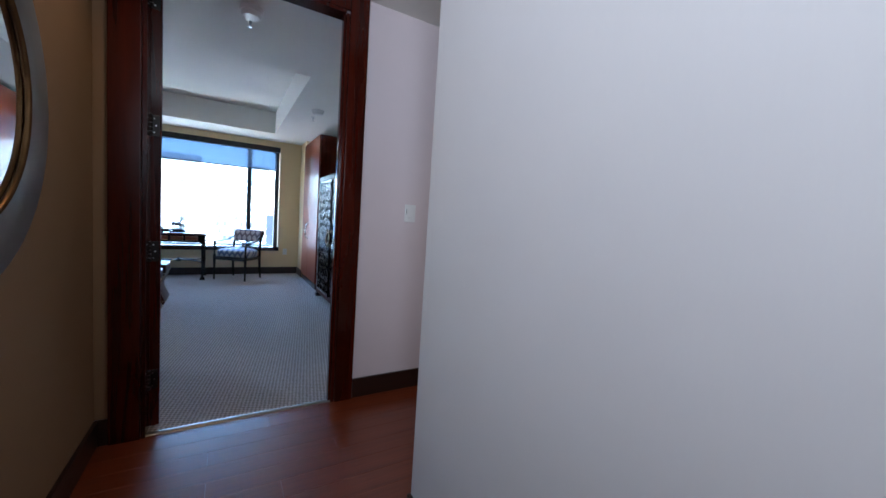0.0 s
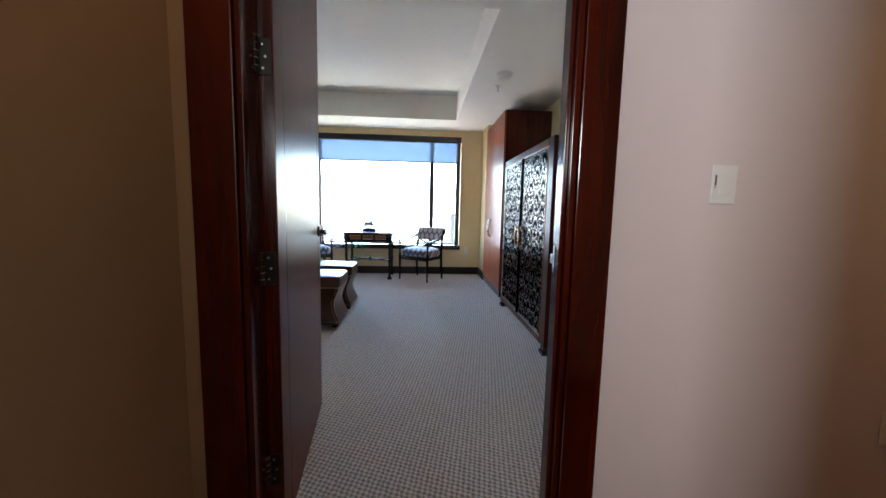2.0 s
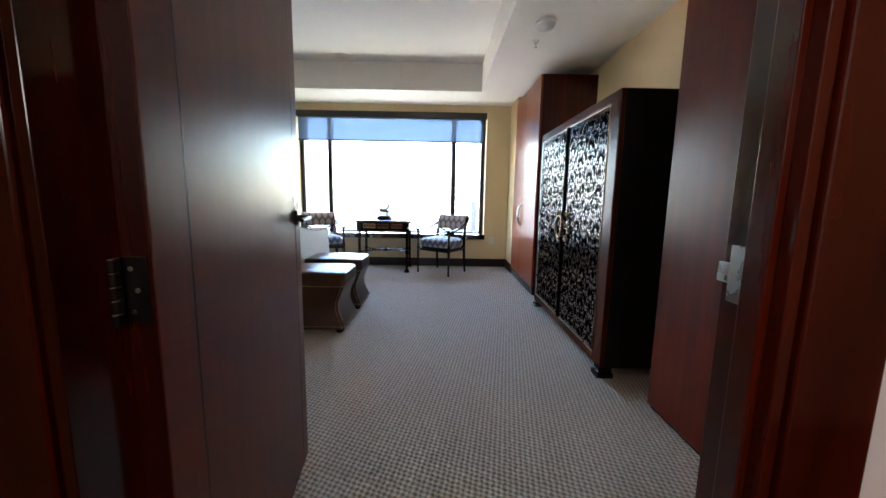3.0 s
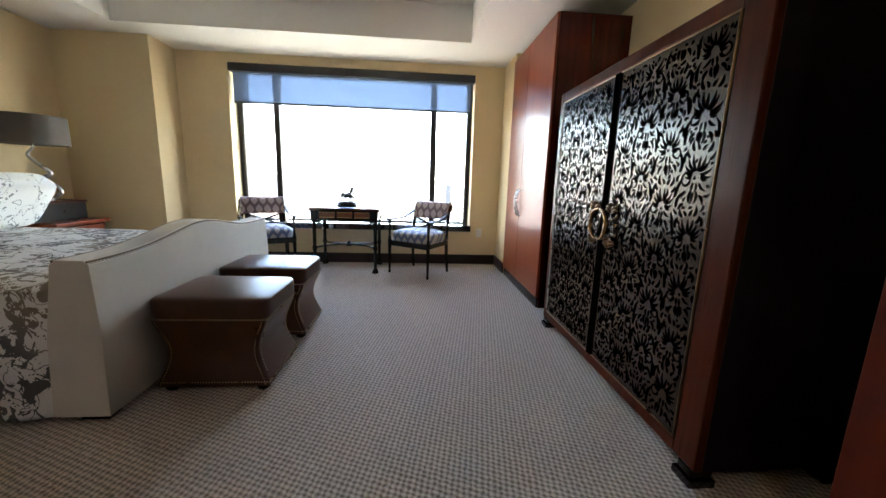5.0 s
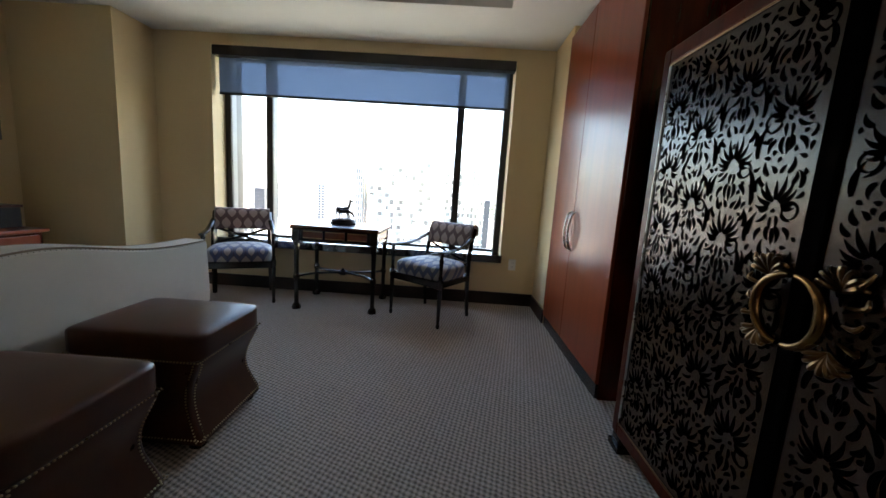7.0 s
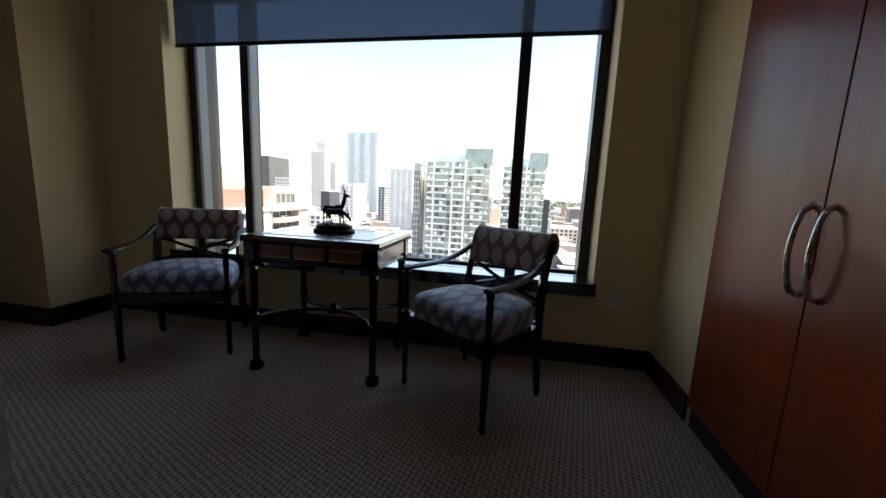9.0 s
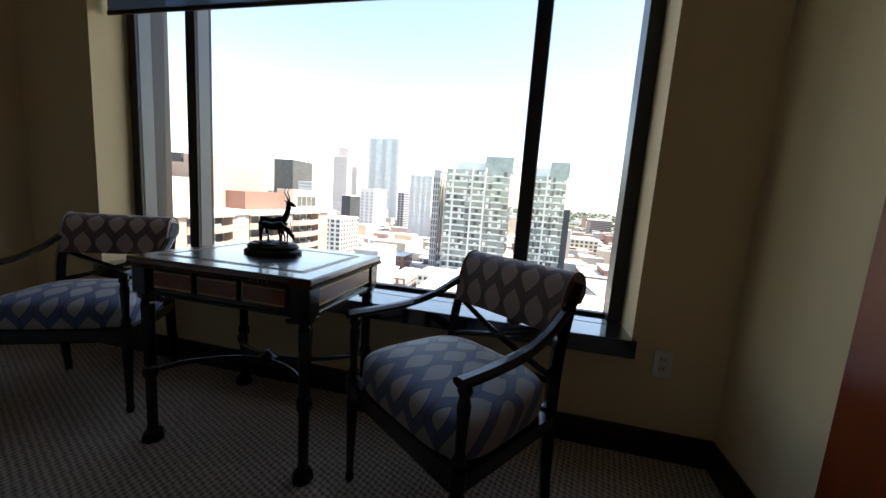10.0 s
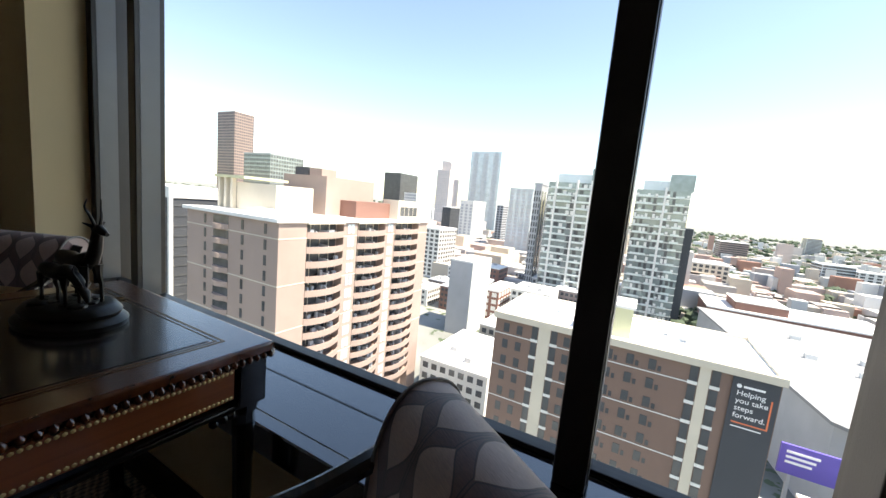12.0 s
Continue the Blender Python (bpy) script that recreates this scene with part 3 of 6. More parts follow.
for x0, x1 in ((WX0 + 0.06, 1.73), (1.79, 3.84), (3.90, WX1 - 0.06)):
    pane = part("pane", box(x0, FY + 0.10, WZ0 + 0.06, x1, FY + 0.112, WZ1 - 0.05), M["glass"], window, "clear window pane")
    pane.visible_shadow = False
sill = setting("window_sill", box(WX0 - 0.012, NORTH - 0.045, WZ0 - 0.035, WX1 + 0.012, NORTH - 0.002, WZ0 + 0.048, 0.004), M["sill"], "polished black window sill", "window sill")
part("sill_board", box(WX0 + 0.002, NORTH - 0.002, WZ0 + 0.002, WX1 - 0.002, FY + 0.125, WZ0 + 0.046, 0.003), M["sill"], sill)
part("sill_joint", box(WX0 + 0.07, FY - 0.055, WZ0 + 0.045, WX1 - 0.07, FY - 0.049, WZ0 + 0.0475), M["ebony"], sill)

blind = thing("roller_blind", (0, 0, 0), 0, "grey-blue translucent roller blind, lowered a quarter", "blind")
part("cassette", box(WX0 + 0.003, NORTH + 0.005, WZ1 - 0.095, WX1 - 0.003, NORTH + 0.11, WZ1 - 0.001, 0.006), M["frame"], blind, "black blind cassette")
part("cloth", box(1.287, 8.994, 2.085, 4.352, 8.9955, WZ1 - 0.06), M["blind"], blind, "translucent grey-blue screen cloth")
part("bottom_bar", box(1.285, 8.988, 2.062, 4.354, 9.002, 2.088, 0.004), M["frame"], blind, "black hem bar")

# ---- hall things ----
def round_mirror():
    m = thing("round_mirror", (2.952, 2.092, 1.53), 0, "large round mirror in a broad pewter-leaf frame on the hall wall", "mirror")
    turn = Matrix.Rotation(math.pi / 2, 4, "Y")
    rim = bmesh.new()
    seg = 72
    rings = []
    for r, h in ((0.555, 0.0), (0.56, 0.018), (0.55, 0.028), (0.42, 0.038), (0.392, 0.036), (0.388, 0.030)):
        rings.append([rim.verts.new((r * math.cos(2 * math.pi * i / seg), r * math.sin(2 * math.pi * i / seg), h)) for i in range(seg)])
    for a, b in zip(rings, rings[1:]):
        for i in range(seg):
            rim.faces.new((a[i], a[(i + 1) % seg], b[(i + 1) % seg], b[i]))
    bmesh.ops.transform(rim, matrix=turn, verts=rim.verts)
    part("rim", rim, M["pewter"], m, "broad brushed pewter rim", True)
    bead = bmesh.new()
    rings = []
    for i in range(seg):
        a = 2 * math.pi * i / seg
        rings.append([bead.verts.new(((0.383 + 0.009 * math.cos(q)) * math.cos(a), (0.383 + 0.009 * math.cos(q)) * math.sin(a), 0.034 + 0.009 * math.sin(q))) for q in (2 * math.pi * k / 8 for k in range(8))])
    for i in range(seg):
        a, b = rings[i], rings[(i + 1) % seg]
        for k in range(8):
            bead.faces.new((a[k], a[(k + 1) % 8], b[(k + 1) % 8], b[k]))
    bmesh.ops.transform(bead, matrix=turn, verts=bead.verts)
    part("inner_bead", bead, M["dark_brass"], m, "dark gilt inner bead", True)
    part("mirror_glass", lathe([(0.378, 0.012), (0.378, 0.026)], 72, None, turn), M["mirror"], m, "silvered mirror glass")


round_mirror()


def wall_plate(name, x, y, z, w, h, label, category, kind):
    p = thing(name, (x, y, z), 0, label, category)
    part("plate", box(-w / 2, -0.006, -h / 2, w / 2, 0, h / 2, 0.003), M["plastic"], p)
    if kind == "switch":
        part("rocker", box(-0.018, -0.010, -0.034, 0.018, -0.004, 0.034, 0.003), M["plastic"], p)
        part("indicator", box(-0.034, -0.008, -0.012, -0.028, -0.005, 0.030, 0.001), M["steel"], p)
    else:
        for s in (-1, 1):
            socket = part("socket", box(-0.017, -0.009, s * 0.021 - 0.015, 0.017, -0.005, s * 0.021 + 0.015, 0.004), M["plastic"], p)
            for k in (-1, 1):
                part("slot", box(k * 0.007 - 0.0015, -0.0098, s * 0.021 - 0.004, k * 0.007 + 0.0015, -0.0085, s * 0.021 + 0.006), M["ebony"], socket)
    return p


wall_plate("light_switch", 4.645, DOORWALL - 0.001, 1.30, 0.085, 0.125, "white dimmer switch on the hall wall", "switch", "switch")
wall_plate("power_outlet", 5.37, DOORWALL - 0.001, 0.455, 0.078, 0.122, "white duplex power outlet low on the hall wall", "outlet", "outlet")
wall_plate("power_outlet", 4.535, NORTH - 0.001, 0.45, 0.078, 0.122, "white duplex power outlet under the window wall", "outlet", "outlet")


# ---- ceiling fixtures ----
def ceiling_disc(name, x, y, z, r, h, label, category):
    d = thing(name, (x, y, z), 0, label, category)
    part("base", lathe([(r, 0), (r, -h * 0.35), (r * 0.92, -h * 0.45)], 32), M["plastic"], d, "", True)
    part("cover", lathe([(r * 0.86, -h * 0.4), (r * 0.86, -h * 0.8), (r * 0.72, -h), (0.004, -h * 1.05)], 32), M["plastic"], d, "", True)


def sprinkler(x, y, z):
    s = thing("fire_sprinkler", (x, y, z), 0, "chrome pendant fire sprinkler on the ceiling", "sprinkler")
    part("escutcheon", lathe([(0.034, 0), (0.032, -0.006), (0.018, -0.012)], 20), M["plastic"], s, "", True)
    part("body", lathe([(0.011, -0.01), (0.011, -0.03), (0.006, -0.034), (0.004, -0.055)], 12), M["steel"], s, "", True)
    part("deflector", lathe([(0.017, -0.055), (0.017, -0.058)], 14), M["steel"], s)


ceiling_disc("smoke_detector", 4.53, 6.07, CEIL, 0.085, 0.05, "round white smoke detector on the ceiling", "smoke detector")
sprinkler(4.54, 6.44, CEIL)
ceiling_disc("smoke_detector", 3.63, 3.83, CEIL, 0.075, 0.06, "round white smoke detector inside the doorway", "smoke detector")
sprinkler(3.63, 4.0, CEIL)
# small round disc in the tray; its use is not known
ceiling_disc("ceiling_speaker", 2.31, 7.93, TRAY, 0.09, 0.02, "flat round white disc in the tray ceiling", "ceiling disc")


# ---- built-in closets ----
def closet(name, y0, y1, split, x0, handles, wood):
    c = thing(name, (0, 0, 0), 0, "tall built-in closet in polished cherry wood", "closet")
    part("carcass", box(x0 + 0.022, y0 + 0.001, 0.0, RIGHT - 0.002, y1 - 0.001, 2.545, 0.003), M["mahogany"], c)
    part("toe_kick", box(x0 + 0.012, y0 + 0.02, 0.0, x0 + 0.023, y1 - 0.02, 0.095), M["ebony"], c)
    for a, b in ((y0 + 0.002, split - 0.002), (split + 0.002, y1 - 0.002)):
        leaf = part("door", box(x0, a, 0.10 if handles else 0.02, x0 + 0.021, b, 2.54, 0.003), M[wood], c)
        if handles:
            y = split + (0.042 if a > split - 0.01 else -0.042)
            pts = curve([(x0 + 0.002, y, 0.80), (x0 - 0.028, y, 0.83), (x0 - 0.045, y, 0.945), (x0 - 0.028, y, 1.06), (x0 + 0.002, y, 1.09)], 6)
            part("handle", tube(pts, 0.0085, 8), M["steel"], leaf, "bowed satin nickel pull", True)


closet("closet", 7.035, 8.344, 7.775, 4.77, True, "closet_wood")
closet("closet", WALLN + 0.003, 4.68, 3.55, 4.86, False, "door_wood")


# ---- armoire ----
def leaf_bar(pts, thick, parent):
    part("mount_leaf", tube(pts, [thick + thick * 1.2 * math.sin(math.pi * i / (len(pts) - 1)) for i in range(len(pts))], 6), M["dark_brass"], parent, "", True)


def fan(y, z, s, up, parent):
    """A palmette: curling leaves that spread from one point, on the face x = 0."""
    for k in range(7):
        a = math.pi * (0.12 + 0.76 * k / 6)
        ln = s * (0.75 + 0.35 * math.sin(a))
        dy, dz = math.cos(a), math.sin(a) * up
        leaf_bar(curve([(0, y, z), (-0.010, y + dy * ln * 0.5, z + dz * ln * 0.55), (-0.012, y + dy * ln, z + dz * ln * 0.9), (-0.004, y + dy * ln * 1.22, z + dz * ln * 0.78)], 4), 0.0034, parent)


def flat_stroke(points, widths, x_front, x_back, verts, faces):
    """A thin plate that follows a line in the (y, z) plane, as wide at each point as widths says."""
    k, n = len(verts), len(points)
    for i, p in enumerate(points):
        way = points[min(i + 1, n - 1)] - points[max(i - 1, 0)]
        side = Vector((-way.y, way.x)).normalized() * widths[i] / 2
        for q in (p + side, p - side):
            verts.append((x_front, q.x, q.y))
        for q in (p + side, p - side):
            verts.append((x_back, q.x, q.y))
    for i in range(n - 1):
        a, b = k + 4 * i, k + 4 * (i + 1)
        faces.extend(((a, a + 1, b + 1, b), (a, b, b + 2, a + 2), (a + 1, a + 3, b + 3, b + 1)))


def arc(start, angle, length, bend, steps=7):
    """A line from start that sets out at an angle and turns by bend on its way."""
    pts, p = [], Vector(start)
    for i in range(steps):
        pts.append(p.copy())
        a = angle + bend * i / (steps - 1)
        p = p + Vector((math.cos(a), math.sin(a))) * length / (steps - 1)
    return pts


def fretwork(y0, y1, z0, z1, seed, parent):
    """Black leaves, palmettes and volutes over one door, laid on its sheet."""
    rnd = random.Random(seed)
    strokes = []
    drop = lambda n, w: [max(0.0012, w * math.sin(math.pi * (0.10 + 0.90 * i / (n - 1)) ** 0.8)) for i in range(n)]
    cols, size = 4, 0.76
    w, h = (y1 - y0) / cols, 0.305 * size
    for c in range(cols):
        for row in range(-1, 9):
            oy, oz = y0 + (c + 0.5) * w, z0 + (row + 0.5 * (c % 2)) * h
            grow, spin, lone = size * rnd.uniform(0.93, 1.06), rnd.gauss(0, 0.16), rnd.choice((-1, 1))

            def put(u, v, angle, length, width, bend, steps=7):
                for s in (-1, 1):
                    if s < 0 and abs(u) < 0.001 and abs(math.cos(angle)) < 0.05:
                        continue
                    if steps > 10 and s != lone:
                        continue
                    a = (angle if s > 0 else math.pi - angle) + spin
                    du, dv = s * u * grow, (v - 0.15) * grow
                    base = (oy + du * math.cos(spin) - dv * math.sin(spin) + rnd.gauss(0, 0.0015), oz + 0.15 * grow + du * math.sin(spin) + dv * math.cos(spin) + rnd.gauss(0, 0.0015))
                    pts = arc(base, a + rnd.gauss(0, 0.05), length * grow * rnd.uniform(0.92, 1.06), s * bend * rnd.uniform(0.85, 1.15), steps)
                    strokes.append((pts, drop(steps, width * 0.86)))

            put(0, 0.182, math.pi / 2, 0.070, 0.013, 0)
            for k, (a, ln) in enumerate(((70, 0.088), (48, 0.084), (26, 0.076), (4, 0.064), (-18, 0.050))):
                q = radians(a)
                put(0.014 * math.cos(q) + 0.004 * k, 0.160 + 0.020 * math.sin(q), q - 0.42, ln, 0.0150, 0.85 + 0.10 * k, 9)
            put(0.070, 0.105, radians(20), 0.20, 0.0085, 7.0, 22)
            put(0.030, 0.128, radians(-58), 0.060, 0.012, 1.2)
            put(0.010, 0.120, radians(-75), 0.045, 0.012, -0.7)
            put(0.112, 0.045, radians(84), 0.100, 0.019, 0.9)
            put(0.117, 0.165, radians(104), 0.095, 0.019, -1.1)
            put(0.092, 0.215, radians(62), 0.068, 0.017, 1.7)
            put(0.060, 0.238, radians(20), 0.052, 0.015, 1.6)
            put(0.040, 0.275, radians(35), 0.060, 0.017, 1.5)
            put(0.016, 0.080, radians(-62), 0.060, 0.016, -1.3)
            put(0.044, 0.072, radians(-25), 0.056, 0.016, -1.5)
            put(0, 0.076, -math.pi / 2, 0.060, 0.016, 0)
            put(0.013, 0.278, radians(75), 0.038, 0.015, -0.8)
    inside = lambda p: y0 + 0.008 < p.x < y1 - 0.008 and z0 + 0.008 < p.y < z1 - 0.008
    strokes = [(pts, wd) for pts, wd in strokes if all(inside(p) for p in pts)]
    taken = {}
    for pts, _ in strokes:
        for p in pts:
            taken.setdefault((int(p.x / 0.02), int(p.y / 0.02)), []).append(p)

    def free(p, gap):
        a, b = int(p.x / 0.02), int(p.y / 0.02)
        return all((p - q).length > gap for i in (-1, 0, 1) for j in (-1, 0, 1) for q in taken.get((a + i, b + j), ()))

    for reach, tries in ((0.034, 2500), (0.024, 3500), (0.015, 6000)):
        for _ in range(tries):
            p = Vector((rnd.uniform(y0, y1), rnd.uniform(z0, z1)))
            pts = arc(p, rnd.uniform(0, 2 * math.pi), reach * rnd.uniform(0.8, 1.2), rnd.choice((-1, 1)) * rnd.uniform(0.5, 1.8), 5)
            if all(inside(q) and free(q, 0.0098) for q in pts):
                strokes.append((pts, drop(5, 0.0115)))
                for q in pts:
                    taken.setdefault((int(q.x / 0.02), int(q.y / 0.02)), []).append(q)
    verts, faces = [], []
    for pts, wd in strokes:
        flat_stroke(pts, wd, 0.0026, 0.0042, verts, faces)
    me = bpy.data.meshes.new("fretwork")
    me.from_pydata(verts, [], faces)
    me.materials.append(M["lacquer"])
    ob = new("fretwork", me)
    ob.parent = parent
    tagged(ob, "black scrolling leaf fretwork", kind="stuff")


def armoire():
    x0, y0, y1, top = 4.715, 4.985, 6.665, 1.81
    a = thing("armoire", (x0, 0, 0), 0, "dark wooden armoire with silvery scrolled inlay doors", "armoire")
    d = RIGHT - 0.022 - x0
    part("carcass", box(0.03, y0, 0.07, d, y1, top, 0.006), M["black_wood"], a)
    for ya, yb in ((y0, y0 + 0.122), (y1 - 0.05, y1)):
        part("corner_post", box(0.0, ya, 0.07, 0.035, yb, top, 0.006), M["armoire_wood"], a)
    part("top_rail", box(0.0, y0 + 0.122, top - 0.062, 0.035, y1 - 0.05, top, 0.005), M["armoire_wood"], a)
    part("bottom_rail", box(0.0, y0 + 0.122, 0.07, 0.035, y1 - 0.05, 0.125, 0.005), M["armoire_wood"], a)
    mid = 5.868
    for ya, yb in ((y0 + 0.125, mid - 0.028), (mid + 0.028, y1 - 0.053)):
        door = part("door", box(0.004, ya, 0.128, 0.03, yb, top - 0.065, 0.003), M["inlay"], a, "silvery bronze door sheet under black scrolling leaves")
        fretwork(ya + 0.012, yb - 0.012, 0.14, top - 0.077, 3 + int(ya * 10), door)
        for za, zb in ((0.128, 0.134), (top - 0.071, top - 0.065)):
            part("moulding", box(-0.003, ya, za, 0.005, yb, zb, 0.003), M["dark_brass"], door)
        edge = ya if ya < mid - 0.1 else yb
        s = 1 if ya < mid - 0.1 else -1
        part("moulding", box(-0.004, min(edge, edge + s * 0.007), 0.135, 0.006, max(edge, edge + s * 0.007), top - 0.072, 0.003), M["steel"] if s < 0 else M["dark_brass"], door)
        side = -1 if ya < mid - 0.1 else 1
        c = mid + side * 0.055
        fan(c + side * 0.035, 1.0, 0.055, 1, door)
        fan(c + side * 0.035, 0.86, 0.05, -1, door)
        for k in range(5):
            t = -0.9 + 0.45 * k
            pts = curve([(-0.002, c + side * 0.05, 0.93 + 0.09 * t), (-0.008, c + side * (0.08 + 0.012 * (k % 2)), 0.93 + 0.11 * t), (-0.003, c + side * 0.09, 0.93 + 0.12 * t + 0.014)], 4)
            leaf_bar(pts, 0.0028, door)
        half = [(-0.028, mid + side * (0.008 + 0.080 * math.cos(q)), 0.93 + 0.086 * math.sin(q)) for q in (-math.pi / 2 + math.pi * k / 16 for k in range(17))]
        part("ring_pull", tube(half, [0.007 + 0.008 * math.sin(math.pi * k / 16) for k in range(17)], 10), M["brass"], door, "half-round polished brass pull", True)
    part("stile", box(-0.006, mid - 0.026, 0.128, 0.032, mid + 0.026, top - 0.065, 0.004), M["lacquer"], a)
    for y in (y0 + 0.05, y1 - 0.05):
        for x in (0.045, d - 0.06):
            foot = slab([(-0.055, -0.05), (0.05, -0.05), (0.05, 0.05), (-0.055, 0.05)], 0, 0.03, None, Matrix.Translation((x, y, 0)))
            box(x - 0.045, y - 0.04, 0.028, x + 0.045, y + 0.04, 0.072, 0.008, foot)
            part("foot", foot, M["ebony"], a)


armoire()


# ---- bed ----
def nail_row(points, spacing, r, into):
    """Round nail heads along a line of points."""
    pts = [Vector(p) for p in points]
    left = 0.0
    for a, b in zip(pts, pts[1:]):
        ln = (b - a).length
        while left < ln:
            bmesh.ops.create_icosphere(into, subdivisions=1, radius=r, matrix=Matrix.Translation(a.lerp(b, left / ln)))
            left += spacing
        left -= ln
    return into


def bed():
    b = thing("bed", (0, 0, 0), 0, "upholstered cream bed with a camel-back footboard", "bed")
    y0, y1, x0, x1 = 5.455, 7.31, 2.10, 2.255
    top = lambda y: 0.752 + 0.095 * math.exp(-((y - 6.33) / 0.42) ** 2) + 0.012 * ((y - 6.38) / 0.93) ** 2
    ys = [y0 + (y1 - y0) * i / 40 for i in range(41)]
    bm = bmesh.new()
    rows = []
    for y in ys:
        t = top(y)
        prof = [(x0 - 0.085, 0.035), (x1, 0.035), (x1 + 0.012, t * 0.6), (x1, t - 0.02), (x1 - 0.02, t), (x0 + 0.02, t), (x0, t - 0.02), (x0 - 0.06, 0.40)]
        rows.append([bm.verts.new((x, y, z)) for x, z in prof])
    for a, c in zip(rows, rows[1:]):
        for i in range(8):
            bm.faces.new((a[i], a[(i + 1) % 8], c[(i + 1) % 8], c[i]))
    bm.faces.new(rows[0]), bm.faces.new(rows[-1][::-1])
    foot = part("footboard", bm, M["linen"], b, "cream linen camel-back footboard")
    nails = bmesh.new()
    nail_row([(x1 - 0.004, y, top(y) - 0.014) for y in ys], 0.020, 0.0032, nails)
    part("nail_trim", nails, M["linen"], foot, "stitched trim row", True)
    part("welt", tube([(x0 + 0.012, y, top(y) - 0.004) for y in ys], 0.006, 6), M["piping"], foot, "thin brown piping")
    part("welt", tube([(x1 - 0.006, y, top(y) - 0.006) for y in ys], 0.0045, 6), M["piping"], foot, "thin brown piping")
    for y in (y0 + 0.07, y1 - 0.07):
        part("foot", box(x0 + 0.0, y - 0.04, 0, x1 - 0.03, y + 0.04, 0.04, 0.004), M["ebony"], b)
    part("side_rail", box(-0.2, y0 + 0.06, 0.08, x0, y0 + 0.10, 0.34, 0.008), M["linen"], b)
    part("side_rail", box(-0.2, y1 - 0.10, 0.08, x0, y1 - 0.06, 0.34, 0.008), M["linen"], b)
    for y in (y0 + 0.1, y1 - 0.1):
        part("foot", box(-0.25, y - 0.04, 0, -0.15, y + 0.04, 0.082, 0.004), M["ebony"], b)
    part("box_spring", box(-0.2, y0 + 0.10, 0.10, x0, y1 - 0.10, 0.36, 0.02), M["linen"], b)
    part("mattress", box(-0.2, y0 + 0.06, 0.36, x0 - 0.01, y1 - 0.06, 0.60, 0.06, None, 4), M["linen"], b)
    part("headboard", box(LEFT + 0.004, y0 - 0.02, 0.0, LEFT + 0.13, y1 + 0.02, 1.34, 0.03, None, 4), M["linen"], b, "tall cream headboard")
    q = bmesh.new()
    ny, nx = 60, 46
    grid = []
    for i in range(nx + 1):
        x = -0.15 + (x0 - 0.01 + 0.15) * i / nx
        col = []
        for j in range(ny + 1):
            s = -0.62 + (y1 - y0 - 0.02 + 1.24) * j / ny
            w = y1 - y0 - 0.02
            if s < 0:
                fold = 0.022 * math.sin(x * 13 + 1.5 * math.sin(x * 3)) * min(1, -s * 3)
                y, z = y0 + 0.012 - 0.02 * min(1, -s * 5) + fold, 0.63 - 0.03 + s * 0.94 + 0.03 * math.exp(s * 25)
            elif s > w:
                fold = 0.022 * math.sin(x * 11) * min(1, (s - w) * 3)
                y, z = y0 + w - 0.012 + 0.02 * min(1, (s - w) * 5) + fold, 0.60 - (s - w) * 0.94 + 0.03 * math.exp(-(s - w) * 25)
            else:
                edge = min(s, w - s)
                y = y0 + 0.012 + s * (w - 0.024) / w
                z = 0.63 + 0.035 * (1 - math.exp(-edge * 9)) + 0.010 * noise.noise((x * 3.3, s * 3.3, 0)) + 0.006 * noise.noise((x * 9, s * 7, 3))
            col.append(q.verts.new((x, y, max(z, 0.035))))
        grid.append(col)
    for a, c in zip(grid, grid[1:]):
        for j in range(ny):
            q.faces.new((a[j], a[j + 1], c[j + 1], c[j]))
    cover = part("coverlet", q, M["floral"], None, "", True)
    solid = cover.modifiers.new("thick", "SOLIDIFY")
    solid.thickness = 0.012
    cover.name = "coverlet"
    tagged(cover, "cream coverlet printed with dark flowers, draped over the bed", "bedspread")
    for i, (y, x, lean, mat) in enumerate(((5.92, -0.02, 66, "linen"), (6.88, -0.02, 66, "linen"), (5.95, 0.22, 56, "sprig"), (6.90, 0.36, 56, "sprig"))):
        p = part("pillow", cushion(0.47, 0.70, 0.18, 0.36, 10), M[mat], None, "", True)
        p.matrix_world = pose(x + 0.12, y, 0.665 + 0.165, 0, -lean, 0) @ Matrix.Translation((0.02, 0, -0.02))
        tagged(p, "plump cream pillow printed with thin dark sprigs" if mat == "sprig" else "plump plain cream sleeping pillow", "pillow", "pillows on the bed")


bed()


